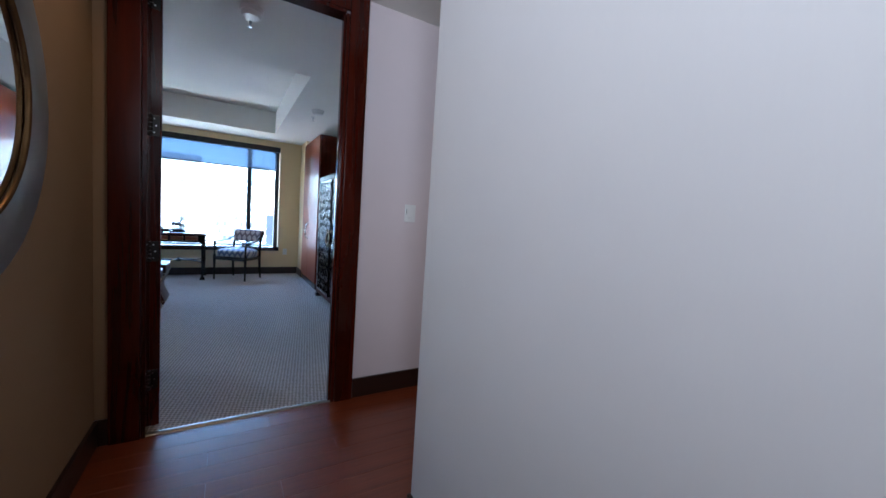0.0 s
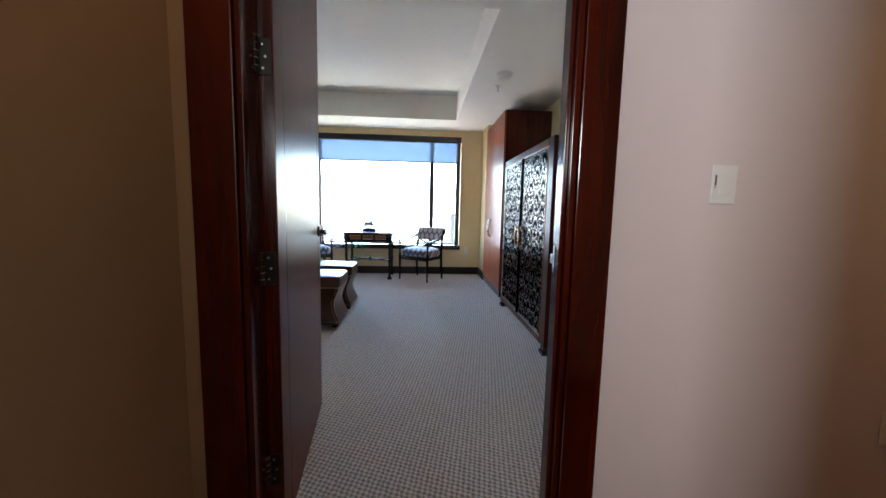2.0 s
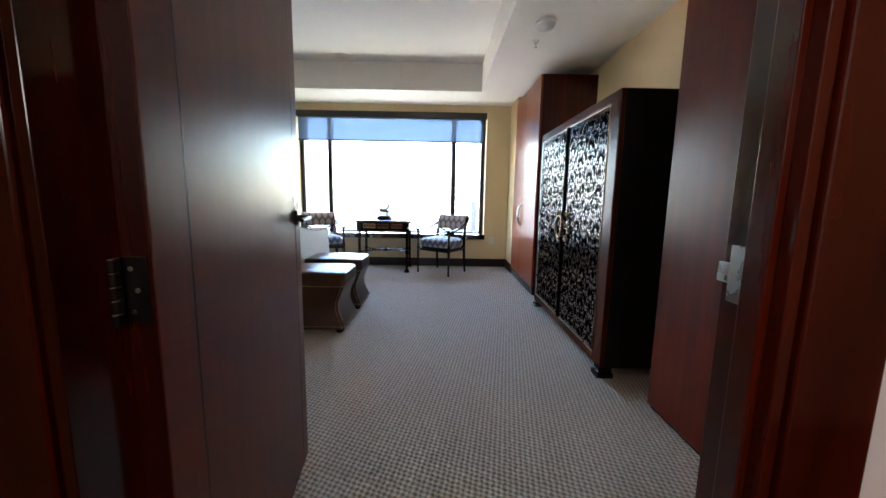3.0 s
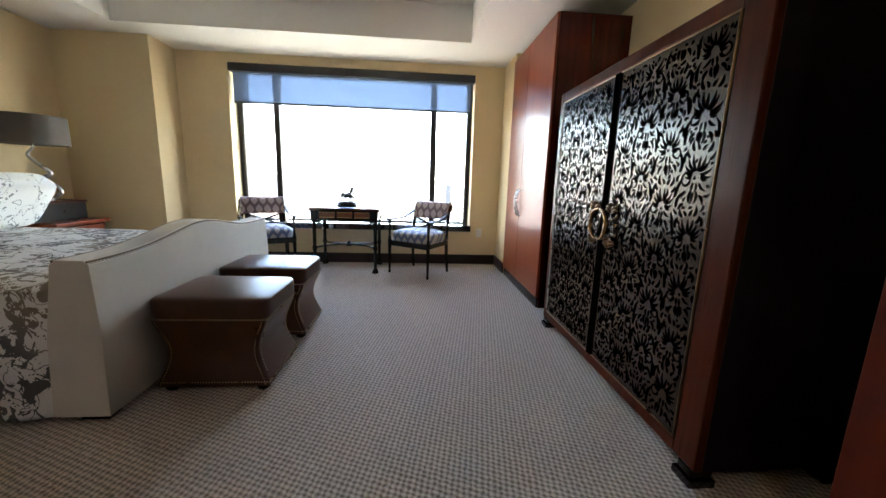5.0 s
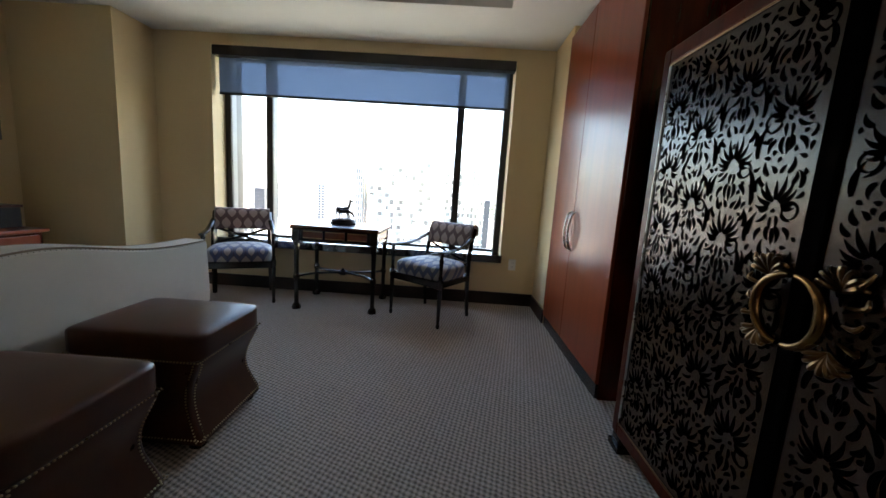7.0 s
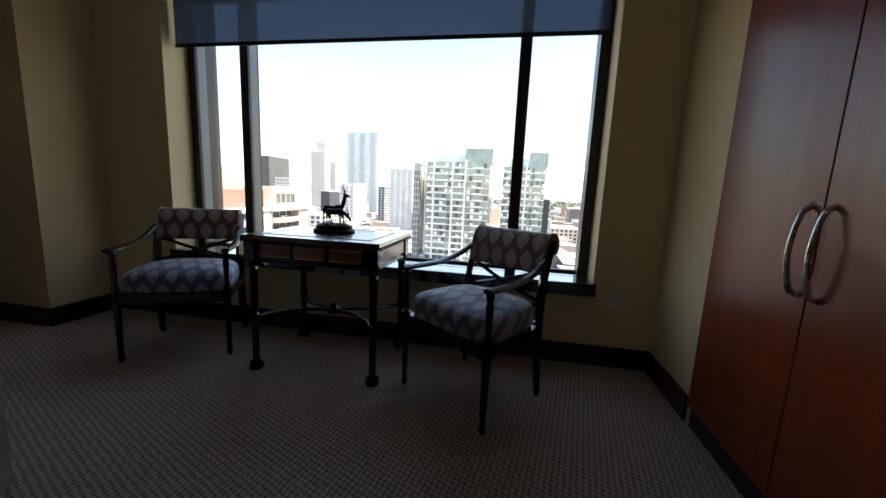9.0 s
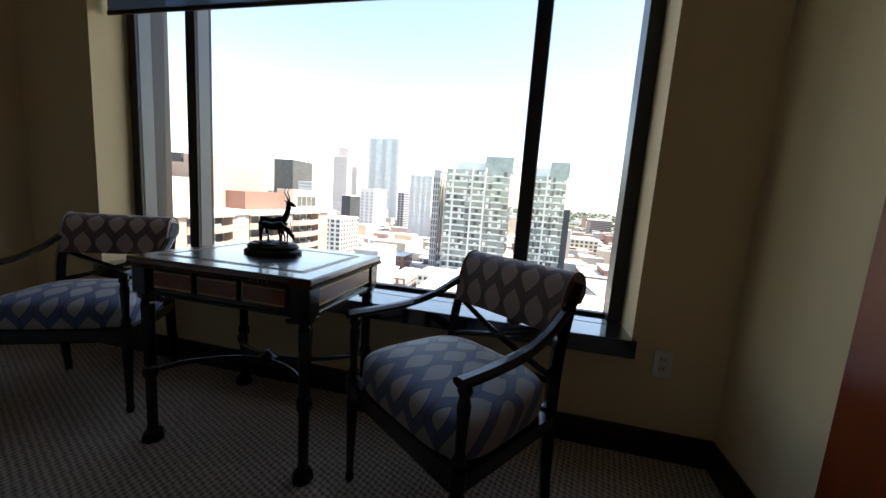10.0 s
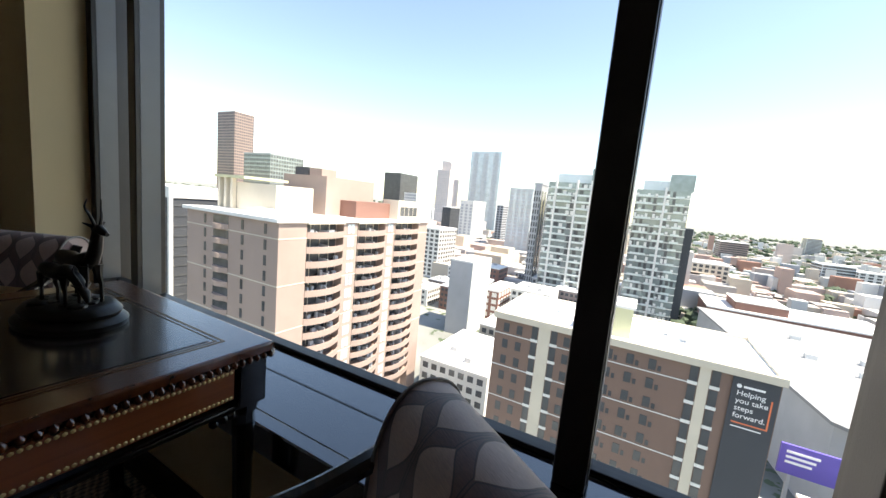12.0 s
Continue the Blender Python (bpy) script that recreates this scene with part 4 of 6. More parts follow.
# ---- nightstand and lamp ----
def nightstand():
    n = thing("nightstand", (0, 0, 0), 0, "dark red wooden nightstand with a black upper drawer box", "nightstand")
    part("body", box(LEFT + 0.02, 7.50, 0.08, 0.27, 8.06, 0.61, 0.006), M["armoire_wood"], n)
    part("top", box(LEFT + 0.01, 7.47, 0.61, 0.31, 8.09, 0.642, 0.008), M["closet_wood"], n, "polished reddish top")
    for z in (0.11, 0.36):
        drawer = part("drawer", box(0.26, 7.53, z, 0.282, 8.03, z + 0.225, 0.004), M["closet_wood"], n)
        part("knob", lathe([(0.006, 0), (0.006, 0.012), (0.014, 0.018), (0.012, 0.027), (0.003, 0.030)], 14, None, Matrix.Translation((0.282, 7.78, z + 0.12)) @ Matrix.Rotation(math.pi / 2, 4, "Y")), M["brass"], drawer, "", True)
    upper = part("upper_box", box(LEFT + 0.02, 7.50, 0.643, 0.12, 8.04, 0.815, 0.005), M["black_wood"], n, "black upper drawer box")
    part("lid", box(LEFT + 0.015, 7.49, 0.815, 0.132, 8.05, 0.8365, 0.004), M["armoire_wood"], upper)
    part("drawer_pull", lathe([(0.005, 0), (0.005, 0.010), (0.011, 0.014), (0.004, 0.022)], 12, None, Matrix.Translation((0.12, 7.77, 0.735)) @ Matrix.Rotation(math.pi / 2, 4, "Y")), M["brass"], upper, "", True)
    for x in (LEFT + 0.06, 0.22):
        for y in (7.55, 8.01):
            part("foot", lathe([(0.022, 0), (0.028, 0.02), (0.03, 0.085)], 12, None, Matrix.Translation((x, y, 0))), M["ebony"], n)


nightstand()


def table_lamp():
    b = (-0.04, 7.76, 0.8375)
    l = thing("table_lamp", b, 0, "silvery curled-horn table lamp with a dark drum shade", "lamp")
    part("base", lathe([(0.085, 0), (0.085, 0.02), (0.07, 0.026), (0.02, 0.03)], 28), M["plastic"], l, "white lamp base", True)
    line = ((0.085, 0.175), (0.122, 0.14), (0.138, 0.075), (0.08, 0.028), (-0.01, 0.036), (-0.066, 0.12), (-0.05, 0.19), (0.045, 0.235), (0.078, 0.278), (0.0, 0.365), (-0.052, 0.44), (-0.01, 0.51), (0.0, 0.57))
    pts = curve([(0.678 * u, 0.735 * u, z) for u, z in line], 6)
    n = len(pts) - 1
    part("horn_stem", tube(pts, [0.006 + 0.016 * math.sin(math.pi * min(1, 0.04 + i / n)) ** 0.8 for i in range(n + 1)], 10), M["steel"], l, "polished silver curled stem", True)
    shade = bmesh.new()
    rings = []
    for r, z in ((0.255, 0.535), (0.258, 0.535), (0.258, 0.80), (0.255, 0.80)):
        rings.append([shade.verts.new((r * math.cos(2 * math.pi * i / 40), r * math.sin(2 * math.pi * i / 40), z)) for i in range(40)])
    for a, c in zip(rings, rings[1:] + rings[:1]):
        for i in range(40):
            shade.faces.new((a[i], a[(i + 1) % 40], c[(i + 1) % 40], c[i]))
    part("shade", shade, M["shade"], l, "dark silk drum shade", True)
    part("spider", tube([(-0.256, 0, 0.57), (0.256, 0, 0.57)], 0.003, 6), M["steel"], l)


table_lamp()
clock = thing("alarm_clock", (0.05, 7.60, 0.8365), 20, "small white alarm clock on the nightstand", "clock")
part("case", box(-0.05, -0.025, 0, 0.05, 0.025, 0.045, 0.012, None, 3), M["plastic"], clock)
part("face", box(-0.04, -0.0262, 0.008, 0.04, -0.0245, 0.037, 0.0005), M["ebony"], clock)


# ---- ottomans ----
def ottoman():
    o = thing("ottoman", (2.59, 5.92, 0), 0, "brown leather storage ottoman with waisted sides and nail-head trim", "ottoman", "ottomans at the bed's foot")
    hx, hy, z0, z1 = 0.285, 0.235, 0.055, 0.405
    waist = lambda z: 0.055 * math.sin(math.pi * (z - z0) / (z1 - z0)) ** 1.3
    bm = bmesh.new()
    rows = []
    for i in range(15):
        z = z0 + (z1 - z0) * i / 14
        w = waist(z)
        ring = []
        for sx, sy in ((-1, -1), (1, -1), (1, 1), (-1, 1)):
            for k in range(5):
                q = {(-1, -1): math.pi, (1, -1): 1.5 * math.pi, (1, 1): 0, (-1, 1): 0.5 * math.pi}[(sx, sy)] + k * math.pi / 8
                ring.append(bm.verts.new((sx * (hx - 0.012 - w) + 0.009 * math.cos(q), sy * (hy - 0.012 - w * 0.4) + 0.012 * math.sin(q), z)))
        rows.append(ring)
    for a, c in zip(rows, rows[1:]):
        for i in range(20):
            bm.faces.new((a[i], a[(i + 1) % 20], c[(i + 1) % 20], c[i]))
    bm.faces.new(rows[0][::-1]), bm.faces.new(rows[-1])
    part("body", bm, M["leather"], o, "", True)
    bm = cushion(0.582, 0.482, 0.118, 0.17, 14, 0.20)
    bmesh.ops.translate(bm, verts=bm.verts, vec=(0, 0, 0.405))
    part("lid", bm, M["leather"], o, "padded leather lid", True)
    part("plinth", box(-hx + 0.004, -hy + 0.004, 0.036, hx - 0.004, hy - 0.004, 0.058, 0.004), M["leather"], o)
    nails = bmesh.new()
    for z, e in ((0.066, 0.003), (0.413, 0.004)):
        x, y = hx + e, hy + e
        nail_row([(-x, -y, z), (x, -y, z), (x, y, z), (-x, y, z), (-x, -y, z)], 0.014, 0.0042, nails)
    for sx in (-1, 1):
        for sy in (-1, 1):
            line = [(sx * (hx - 0.022 - waist(z)), sy * (hy + 0.001 - waist(z) * 0.4), z) for z in (z0 + (z1 - z0) * i / 20 for i in range(21))]
            nail_row(line, 0.014, 0.0042, nails)
            line = [(sx * (hx + 0.001 - waist(z)), sy * (hy - 0.022 - waist(z) * 0.4), z) for z in (z0 + (z1 - z0) * i / 20 for i in range(21))]
            nail_row(line, 0.014, 0.0042, nails)
    tagged(part("nail_trim", nails, M["nail"], o, "rows of small brass nail heads"), kind="stuff")
    for sx in (-1, 1):
        for sy in (-1, 1):
            part("foot", lathe([(0.020, 0), (0.034, 0.012), (0.036, 0.026), (0.026, 0.038)], 14, None, Matrix.Translation((sx * (hx - 0.05), sy * (hy - 0.05), 0))), M["ebony"], o, "", True)
    return o


copy_thing(ottoman(), pose(2.585, 6.585, 0, 0, 0, 0))


# ---- armchairs ----
def armchair():
    c = thing("armchair", (3.70, 8.375, 0), -35.3, "black open armchair with blue-grey ogee fabric, seen by the window", "armchair", "armchairs at the window table")
    for s in (-1, 1):
        leg = lathe([(0.010, 0.0), (0.017, 0.012), (0.017, 0.030), (0.013, 0.040), (0.014, 0.05), (0.020, 0.30), (0.022, 0.345), (0.018, 0.36), (0.024, 0.375), (0.024, 0.43)], 14, None, Matrix.Translation((s * 0.285, -0.245, 0)))
        part("front_leg", leg, M["ebony"], c, "", True)
        post = lathe([(0.015, 0.43), (0.021, 0.45), (0.013, 0.47), (0.015, 0.52), (0.019, 0.60), (0.014, 0.625), (0.021, 0.64), (0.016, 0.662)], 14, None, Matrix.Translation((s * 0.285, -0.245, 0)))
        part("arm_post", post, M["ebony"], c, "", True)
        pts = curve([(s * 0.265, 0.245, 0.0), (s * 0.262, 0.222, 0.20), (s * 0.258, 0.215, 0.42), (s * 0.256, 0.225, 0.60), (s * 0.254, 0.262, 0.74), (s * 0.252, 0.315, 0.845)], 6)
        part("back_leg", tube(pts, [0.021 + 0.006 * math.sin(math.pi * i / (len(pts) - 1)) for i in range(len(pts))], 4), M["ebony"], c)
        pts = curve([(s * 0.292, -0.275, 0.672), (s * 0.29, -0.15, 0.672), (s * 0.283, 0.0, 0.680), (s * 0.272, 0.13, 0.712), (s * 0.258, 0.245, 0.765)], 6)
        part("arm", tube(pts, [0.026] * 12 + [0.024] * (len(pts) - 12), 8, None, 0.55), M["ebony"], c)
        part("side_rail", tube([(s * 0.275, -0.235, 0.385), (s * 0.258, 0.215, 0.385)], 0.034, 4), M["ebony"], c)
        pts = curve([(-s * 0.245, 0.222, 0.525), (0, 0.214, 0.60), (s * 0.245, 0.236, 0.685)], 6)
        part("cross_brace", tube(pts, 0.012, 6), M["ebony"], c)
    part("front_rail", box(-0.27, -0.262, 0.352, 0.27, -0.228, 0.418, 0.006), M["ebony"], c)
    part("back_rail", box(-0.245, 0.195, 0.352, 0.245, 0.228, 0.418, 0.006), M["ebony"], c)
    part("lower_bar", tube([(-0.25, 0.222, 0.505), (0.25, 0.222, 0.505)], 0.011, 6), M["ebony"], c)
    bm = cushion(0.565, 0.49, 0.155, 0.45, 14, 0.30)
    for v in bm.verts:
        v.co.x *= 1 - 0.06 * (v.co.y / 0.245)
        v.co += Vector((0, -0.012, 0.385))
    part("seat", bm, M["seat_fabric_skylit"], c, "plump seat in blue-grey ogee fabric", True)
    prof = [(0.218, 0.675), (0.222, 0.74), (0.238, 0.81), (0.262, 0.860), (0.30, 0.884), (0.345, 0.876), (0.372, 0.842), (0.374, 0.800), (0.352, 0.772), (0.325, 0.780), (0.318, 0.81), (0.296, 0.80), (0.275, 0.74), (0.262, 0.675)]
    fine = [(p.x, p.y) for p in curve([(y, z, 0) for y, z in prof], 3)]
    m = Matrix(((0, 0, 1, 0), (1, 0, 0, 0), (0, 1, 0, 0), (0, 0, 0, 1)))
    part("backrest", slab(fine, -0.246, 0.246, None, m), M["back_fabric_warmlit"], c, "scrolled back pad in ogee fabric, tinted brown for the warm room light", True)
    for s in (-1, 1):
        welt = tube([(s * 0.248, y, z) for y, z in fine[:34]], 0.0045, 6)
        part("welt", welt, M["cream"], c, "cream welt on the scrolled end", True)
    return c


first_chair = armchair()
tagged(copy_thing(first_chair, pose(1.795, 8.485, 0, 0, 0, 26.8)), "black open armchair with blue-grey ogee fabric beside the column")


# ---- writing table ----
def writing_table():
    x0, x1, y0, y1, top = 2.385, 3.20, 8.245, 8.845, 0.80
    cx, cy = (x0 + x1) / 2, (y0 + y1) / 2
    t = thing("writing_table", (cx, cy, 0), 0, "inlaid mahogany writing table with gilt borders and tooled leather top", "table")
    hx, hy = (x1 - x0) / 2, (y1 - y0) / 2
    part("tabletop", box(-hx, -hy, top - 0.028, hx, hy, top, 0.006), M["table_wood"], t)
    for e, w, name, mat in ((0.075, 0.006, "gilt_line", "gilt"), (0.088, 0.003, "gilt_line", "gilt")):
        bm = bmesh.new()
        for a, b, c, d in ((-hx + e, -hy + e, hx - e, -hy + e + w), (-hx + e, hy - e - w, hx - e, hy - e), (-hx + e, -hy + e + w, -hx + e + w, hy - e - w), (hx - e - w, -hy + e + w, hx - e, hy - e - w)):
            box(a, b, top - 0.002, c, d, top + 0.0008, 0, bm)
        part(name, bm, M["dark_brass"], t)
    part("leather_inset", box(-hx + 0.10, -hy + 0.10, top - 0.002, hx - 0.10, hy - 0.10, top + 0.0016, 0.0005), M["blotter"], t, "dark tooled leather inset")
    for x, y in ((0.14, -0.17), (-0.16, 0.20)):
        part("finger_pull", lathe([(0.022, top), (0.022, top + 0.003), (0.014, top + 0.004), (0.012, top + 0.0022)], 20, None, Matrix.Translation((x, y, 0))), M["brass"], t, "small round brass flush pull", True)
    beads = bmesh.new()
    for y in (-hy, hy):
        for i in range(46):
            bmesh.ops.create_icosphere(beads, subdivisions=1, radius=0.0115, matrix=Matrix.Translation((-hx + 0.01 + i * (2 * hx - 0.02) / 45, y, top - 0.030)) @ Matrix.Diagonal((0.72, 0.8, 0.9, 1)))
    for x in (-hx, hx):
        for i in range(34):
            bmesh.ops.create_icosphere(beads, subdivisions=1, radius=0.0115, matrix=Matrix.Translation((x, -hy + 0.01 + i * (2 * hy - 0.02) / 33, top - 0.030)) @ Matrix.Diagonal((0.8, 0.72, 0.9, 1)))
    part("gadroon_edge", beads, M["table_wood"], t, "beaded gadroon edge", True)
    part("apron", box(-hx + 0.03, -hy + 0.03, 0.655, hx - 0.03, hy - 0.03, top - 0.03, 0.004), M["ebony"], t)
    part("apron_bead", box(-hx + 0.022, -hy + 0.022, 0.645, hx - 0.022, hy - 0.022, 0.660, 0.005), M["ebony"], t)

    def panel(a, b, along, face):
        z0, z1 = 0.678, 0.752
        if along == "x":
            p = part("panel", box(a, face - 0.006, z0, b, face + 0.006, z1, 0.002), M["panel_red"], t, "red satinwood panel")
        else:
            p = part("panel", box(face - 0.006, a, z0, face + 0.006, b, z1, 0.002), M["panel_red"], t, "red satinwood panel")
        n = max(6, int((b - a) / 0.010))
        out = 0.0065 if face > 0 else -0.0065
        for z in (z0 + 0.007, z1 - 0.007):
            lace = bmesh.new()
            for i in range(n + 1):
                u = a + 0.008 + (b - a - 0.016) * i / n
                c = (u, face + out, z) if along == "x" else (face + out, u, z)
                bmesh.ops.create_icosphere(lace, subdivisions=1, radius=0.0042, matrix=Matrix.Translation(c) @ Matrix.Diagonal((1, 0.35, 1, 1) if along == "x" else (0.35, 1, 1, 1)))
            part("lace_border", lace, M["gilt"], p, "gilt lace border")

    w = 2 * hx - 0.20
    for k in range(3):
        panel(-w / 2 + k * w / 3 + 0.012, -w / 2 + (k + 1) * w / 3 - 0.012, "x", -hy + 0.026)
        panel(-w / 2 + k * w / 3 + 0.012, -w / 2 + (k + 1) * w / 3 - 0.012, "x", hy - 0.026)
    panel(-hy + 0.085, hy - 0.085, "y", hx - 0.026)
    panel(-hy + 0.085, hy - 0.085, "y", -hx + 0.026)
    prof = [(0.040, 0.0), (0.042, 0.012), (0.036, 0.035), (0.022, 0.052), (0.020, 0.07), (0.020, 0.28), (0.027, 0.29), (0.030, 0.31), (0.027, 0.33), (0.021, 0.34), (0.022, 0.48), (0.026, 0.60), (0.022, 0.62), (0.032, 0.632), (0.034, 0.65)]
    for sx in (-1, 1):
        for sy in (-1, 1):
            m = Matrix.Translation((sx * (hx - 0.045), sy * (hy - 0.045), 0)) @ Matrix.Rotation(math.pi / 8, 4, "Z")
            leg = part("leg", lathe(prof, 8, None, m), M["ebony"], t)
            block = box(-0.034, -0.034, 0.65, 0.034, 0.034, 0.772, 0.004)
            bmesh.ops.translate(block, verts=block.verts, vec=(sx * (hx - 0.045), sy * (hy - 0.045), 0))
            part("corner_block", block, M["ebony"], leg)
            for s in (-1, 1):
                for k in range(3):
                    px, py = sx * (hx - 0.045 - (0.035 + 0.018 * k if s > 0 else 0)), sy * (hy - 0.045 - (0.035 + 0.018 * k if s < 0 else 0))
                    bud = bmesh.new()
                    bmesh.ops.create_icosphere(bud, subdivisions=2, radius=0.017 - 0.003 * k, matrix=Matrix.Translation((px, py, 0.632 - 0.004 * k)))
                    part("carved_bud", bud, M["ebony"], leg, "", True)
    for sy in (-1, 1):
        pts = curve([(-hx + 0.05, sy * (hy - 0.06), 0.31), (-0.27, sy * 0.13, 0.315), (-0.10, sy * 0.035, 0.32), (0.10, sy * 0.035, 0.32), (0.27, sy * 0.13, 0.315), (hx - 0.05, sy * (hy - 0.06), 0.31)], 8)
        part("stretcher", tube(pts, 0.014, 8, None, 0.8), M["ebony"], t, "bowed stretcher", True)
    part("stretcher_boss", lathe([(0.03, 0.296), (0.045, 0.305), (0.045, 0.33), (0.025, 0.342), (0.01, 0.36)], 16), M["ebony"], t, "", True)


writing_table()


def antelope_bronze():
    bm = lathe([(0.128, 0), (0.130, 0.012), (0.120, 0.020), (0.112, 0.024), (0.116, 0.034), (0.104, 0.046), (0.090, 0.050)], 36, None, Matrix.Diagonal((1, 0.72, 1, 1)))
    rnd = random.Random(4)
    for _ in range(26):
        a, r = rnd.uniform(0, 6.28), rnd.uniform(0, 0.085)
        bmesh.ops.create_icosphere(bm, subdivisions=1, radius=rnd.uniform(0.012, 0.022), matrix=Matrix.Translation((r * math.cos(a), r * math.sin(a) * 0.7, 0.050)) @ Matrix.Diagonal((1, 1, 0.55, 1)))

    def animal(o, s, head_up, f):
        q = lambda x, z, y=0: (o[0] + f * x * s, o[1] + y * s, o[2] + z * s)
        tube([q(-0.075, 0.112), q(-0.066, 0.120), q(-0.04, 0.118), q(0, 0.113), q(0.04, 0.122), q(0.062, 0.125), q(0.072, 0.122)], [0.008 * s, 0.023 * s, 0.025 * s, 0.022 * s, 0.026 * s, 0.022 * s, 0.010 * s], 10, bm, 1.15)
        for x, y, k in ((-0.062, -0.014, -0.008), (-0.050, 0.014, 0.014), (0.052, -0.013, 0.004), (0.060, 0.014, 0.018)):
            tube([q(x, 0.112, y), q(x + k * 0.6 - 0.004, 0.07, y), q(x + k, 0.052, y), q(x + k, 0.0, y)], [0.015 * s, 0.008 * s, 0.0055 * s, 0.005 * s], 7, bm)
        tube([q(-0.074, 0.122), q(-0.086, 0.105), q(-0.084, 0.085)], [0.005 * s, 0.004 * s, 0.002 * s], 6, bm)
        if head_up:
            neck, head, ears = [q(0.060, 0.125), q(0.078, 0.160), q(0.088, 0.200), q(0.090, 0.222)], [q(0.078, 0.224), q(0.098, 0.226), q(0.122, 0.216), q(0.132, 0.212)], (0.088, 0.232)
        else:
            neck, head, ears = [q(0.060, 0.120), q(0.092, 0.105), q(0.118, 0.080), q(0.128, 0.065)], [q(0.120, 0.076), q(0.134, 0.062), q(0.146, 0.040), q(0.149, 0.032)], (0.126, 0.080)
        tube(curve(neck, 4), [0.020 * s - 0.008 * s * i / 12 for i in range(13)], 8, bm)
        tube(head, [0.010 * s, 0.0145 * s, 0.009 * s, 0.006 * s], 8, bm)
        for e in (-1, 1):
            tube([q(ears[0], ears[1], e * 0.008), q(ears[0] - 0.012, ears[1] + 0.012, e * 0.028)], [0.006 * s, 0.002 * s], 5, bm)
            horn = [q(ears[0] + 0.004, ears[1], e * 0.006), q(ears[0] - 0.002, ears[1] + 0.030, e * 0.014), q(ears[0] - 0.014, ears[1] + 0.056, e * 0.020), q(ears[0] - 0.008, ears[1] + 0.080, e * 0.018)]
            tube(curve(horn, 4), [0.0048 * s - 0.0034 * s * i / 12 for i in range(13)], 6, bm)

    animal((-0.012, 0.022, 0.050), 0.80, True, 1)
    animal((0.010, -0.026, 0.050), 0.66, False, 1)
    ob = part("antelope_statue", bm, M["bronze"], None, "", True)
    ob.matrix_world = pose(2.765, 8.61, 0.8012, 0, 0, 12)
    tagged(ob, "dark bronze statuette of two antelopes on an oval base", "statue")


antelope_bronze()

# ---- hall floor planks, in three areas ----
hall_floor = bpy.data.objects["floor_hall"]
plank_mesh = {}
rnd = random.Random(7)
for ax0, ax1, ay0, ay1 in ((2.952, 4.183, -2.19, 2.10), (2.952, 6.99, 2.10, DOORWALL + 0.0)):
    y = ay0
    while y < ay1 - 0.02:
        wide = min(0.122, ay1 - y)
        x = ax0
        first = True
        while x < ax1 - 0.02:
            ln = min(rnd.choice((0.5, 0.8, 1.1)) if first else 1.4, ax1 - x)
            first = False
            key = (round(ln, 2), round(wide, 3))
            if key not in plank_mesh:
                me = bpy.data.meshes.new("plank")
                bm = box(0.0003, 0.0003, -0.016, ln - 0.0003, wide - 0.0003, 0.0, 0.0008, None, 1)
                bm.to_mesh(me)
                bm.free()
                me.materials.append(M["plank"])
                plank_mesh[key] = me
            ob = new("plank", plank_mesh[key])
            ob.parent = hall_floor
            ob.location = (x, y, 0)
            x += ln
        y += 0.122

# ---- the city ----
GROUND = -62.0
EYE_X, EYE_Y = 4.0, 8.2


def city_ground():
    n = Nodes("city_ground")
    v = n.coords()
    blocks, fine = n.noise(v, 0.012, 3), n.noise(v, 0.15, 4)
    far = n.noise(v, 0.0025, 3)
    col = n.ramp(blocks, (0.35, (0.16, 0.16, 0.16)), (0.65, (0.45, 0.44, 0.42)))
    col = n.mix(n.math("GREATER_THAN", fine, 0.60), col, (0.07, 0.10, 0.05))
    col = n.mix(n.math("MULTIPLY", far, 0.6), col, (0.10, 0.14, 0.09))
    return n.finish(Base_Color=col, Roughness=0.9)


setting("ground", box(-9000, 14, GROUND - 1, 9000, 9000, GROUND), city_ground(), "grey and green city ground reaching the horizon", "ground")

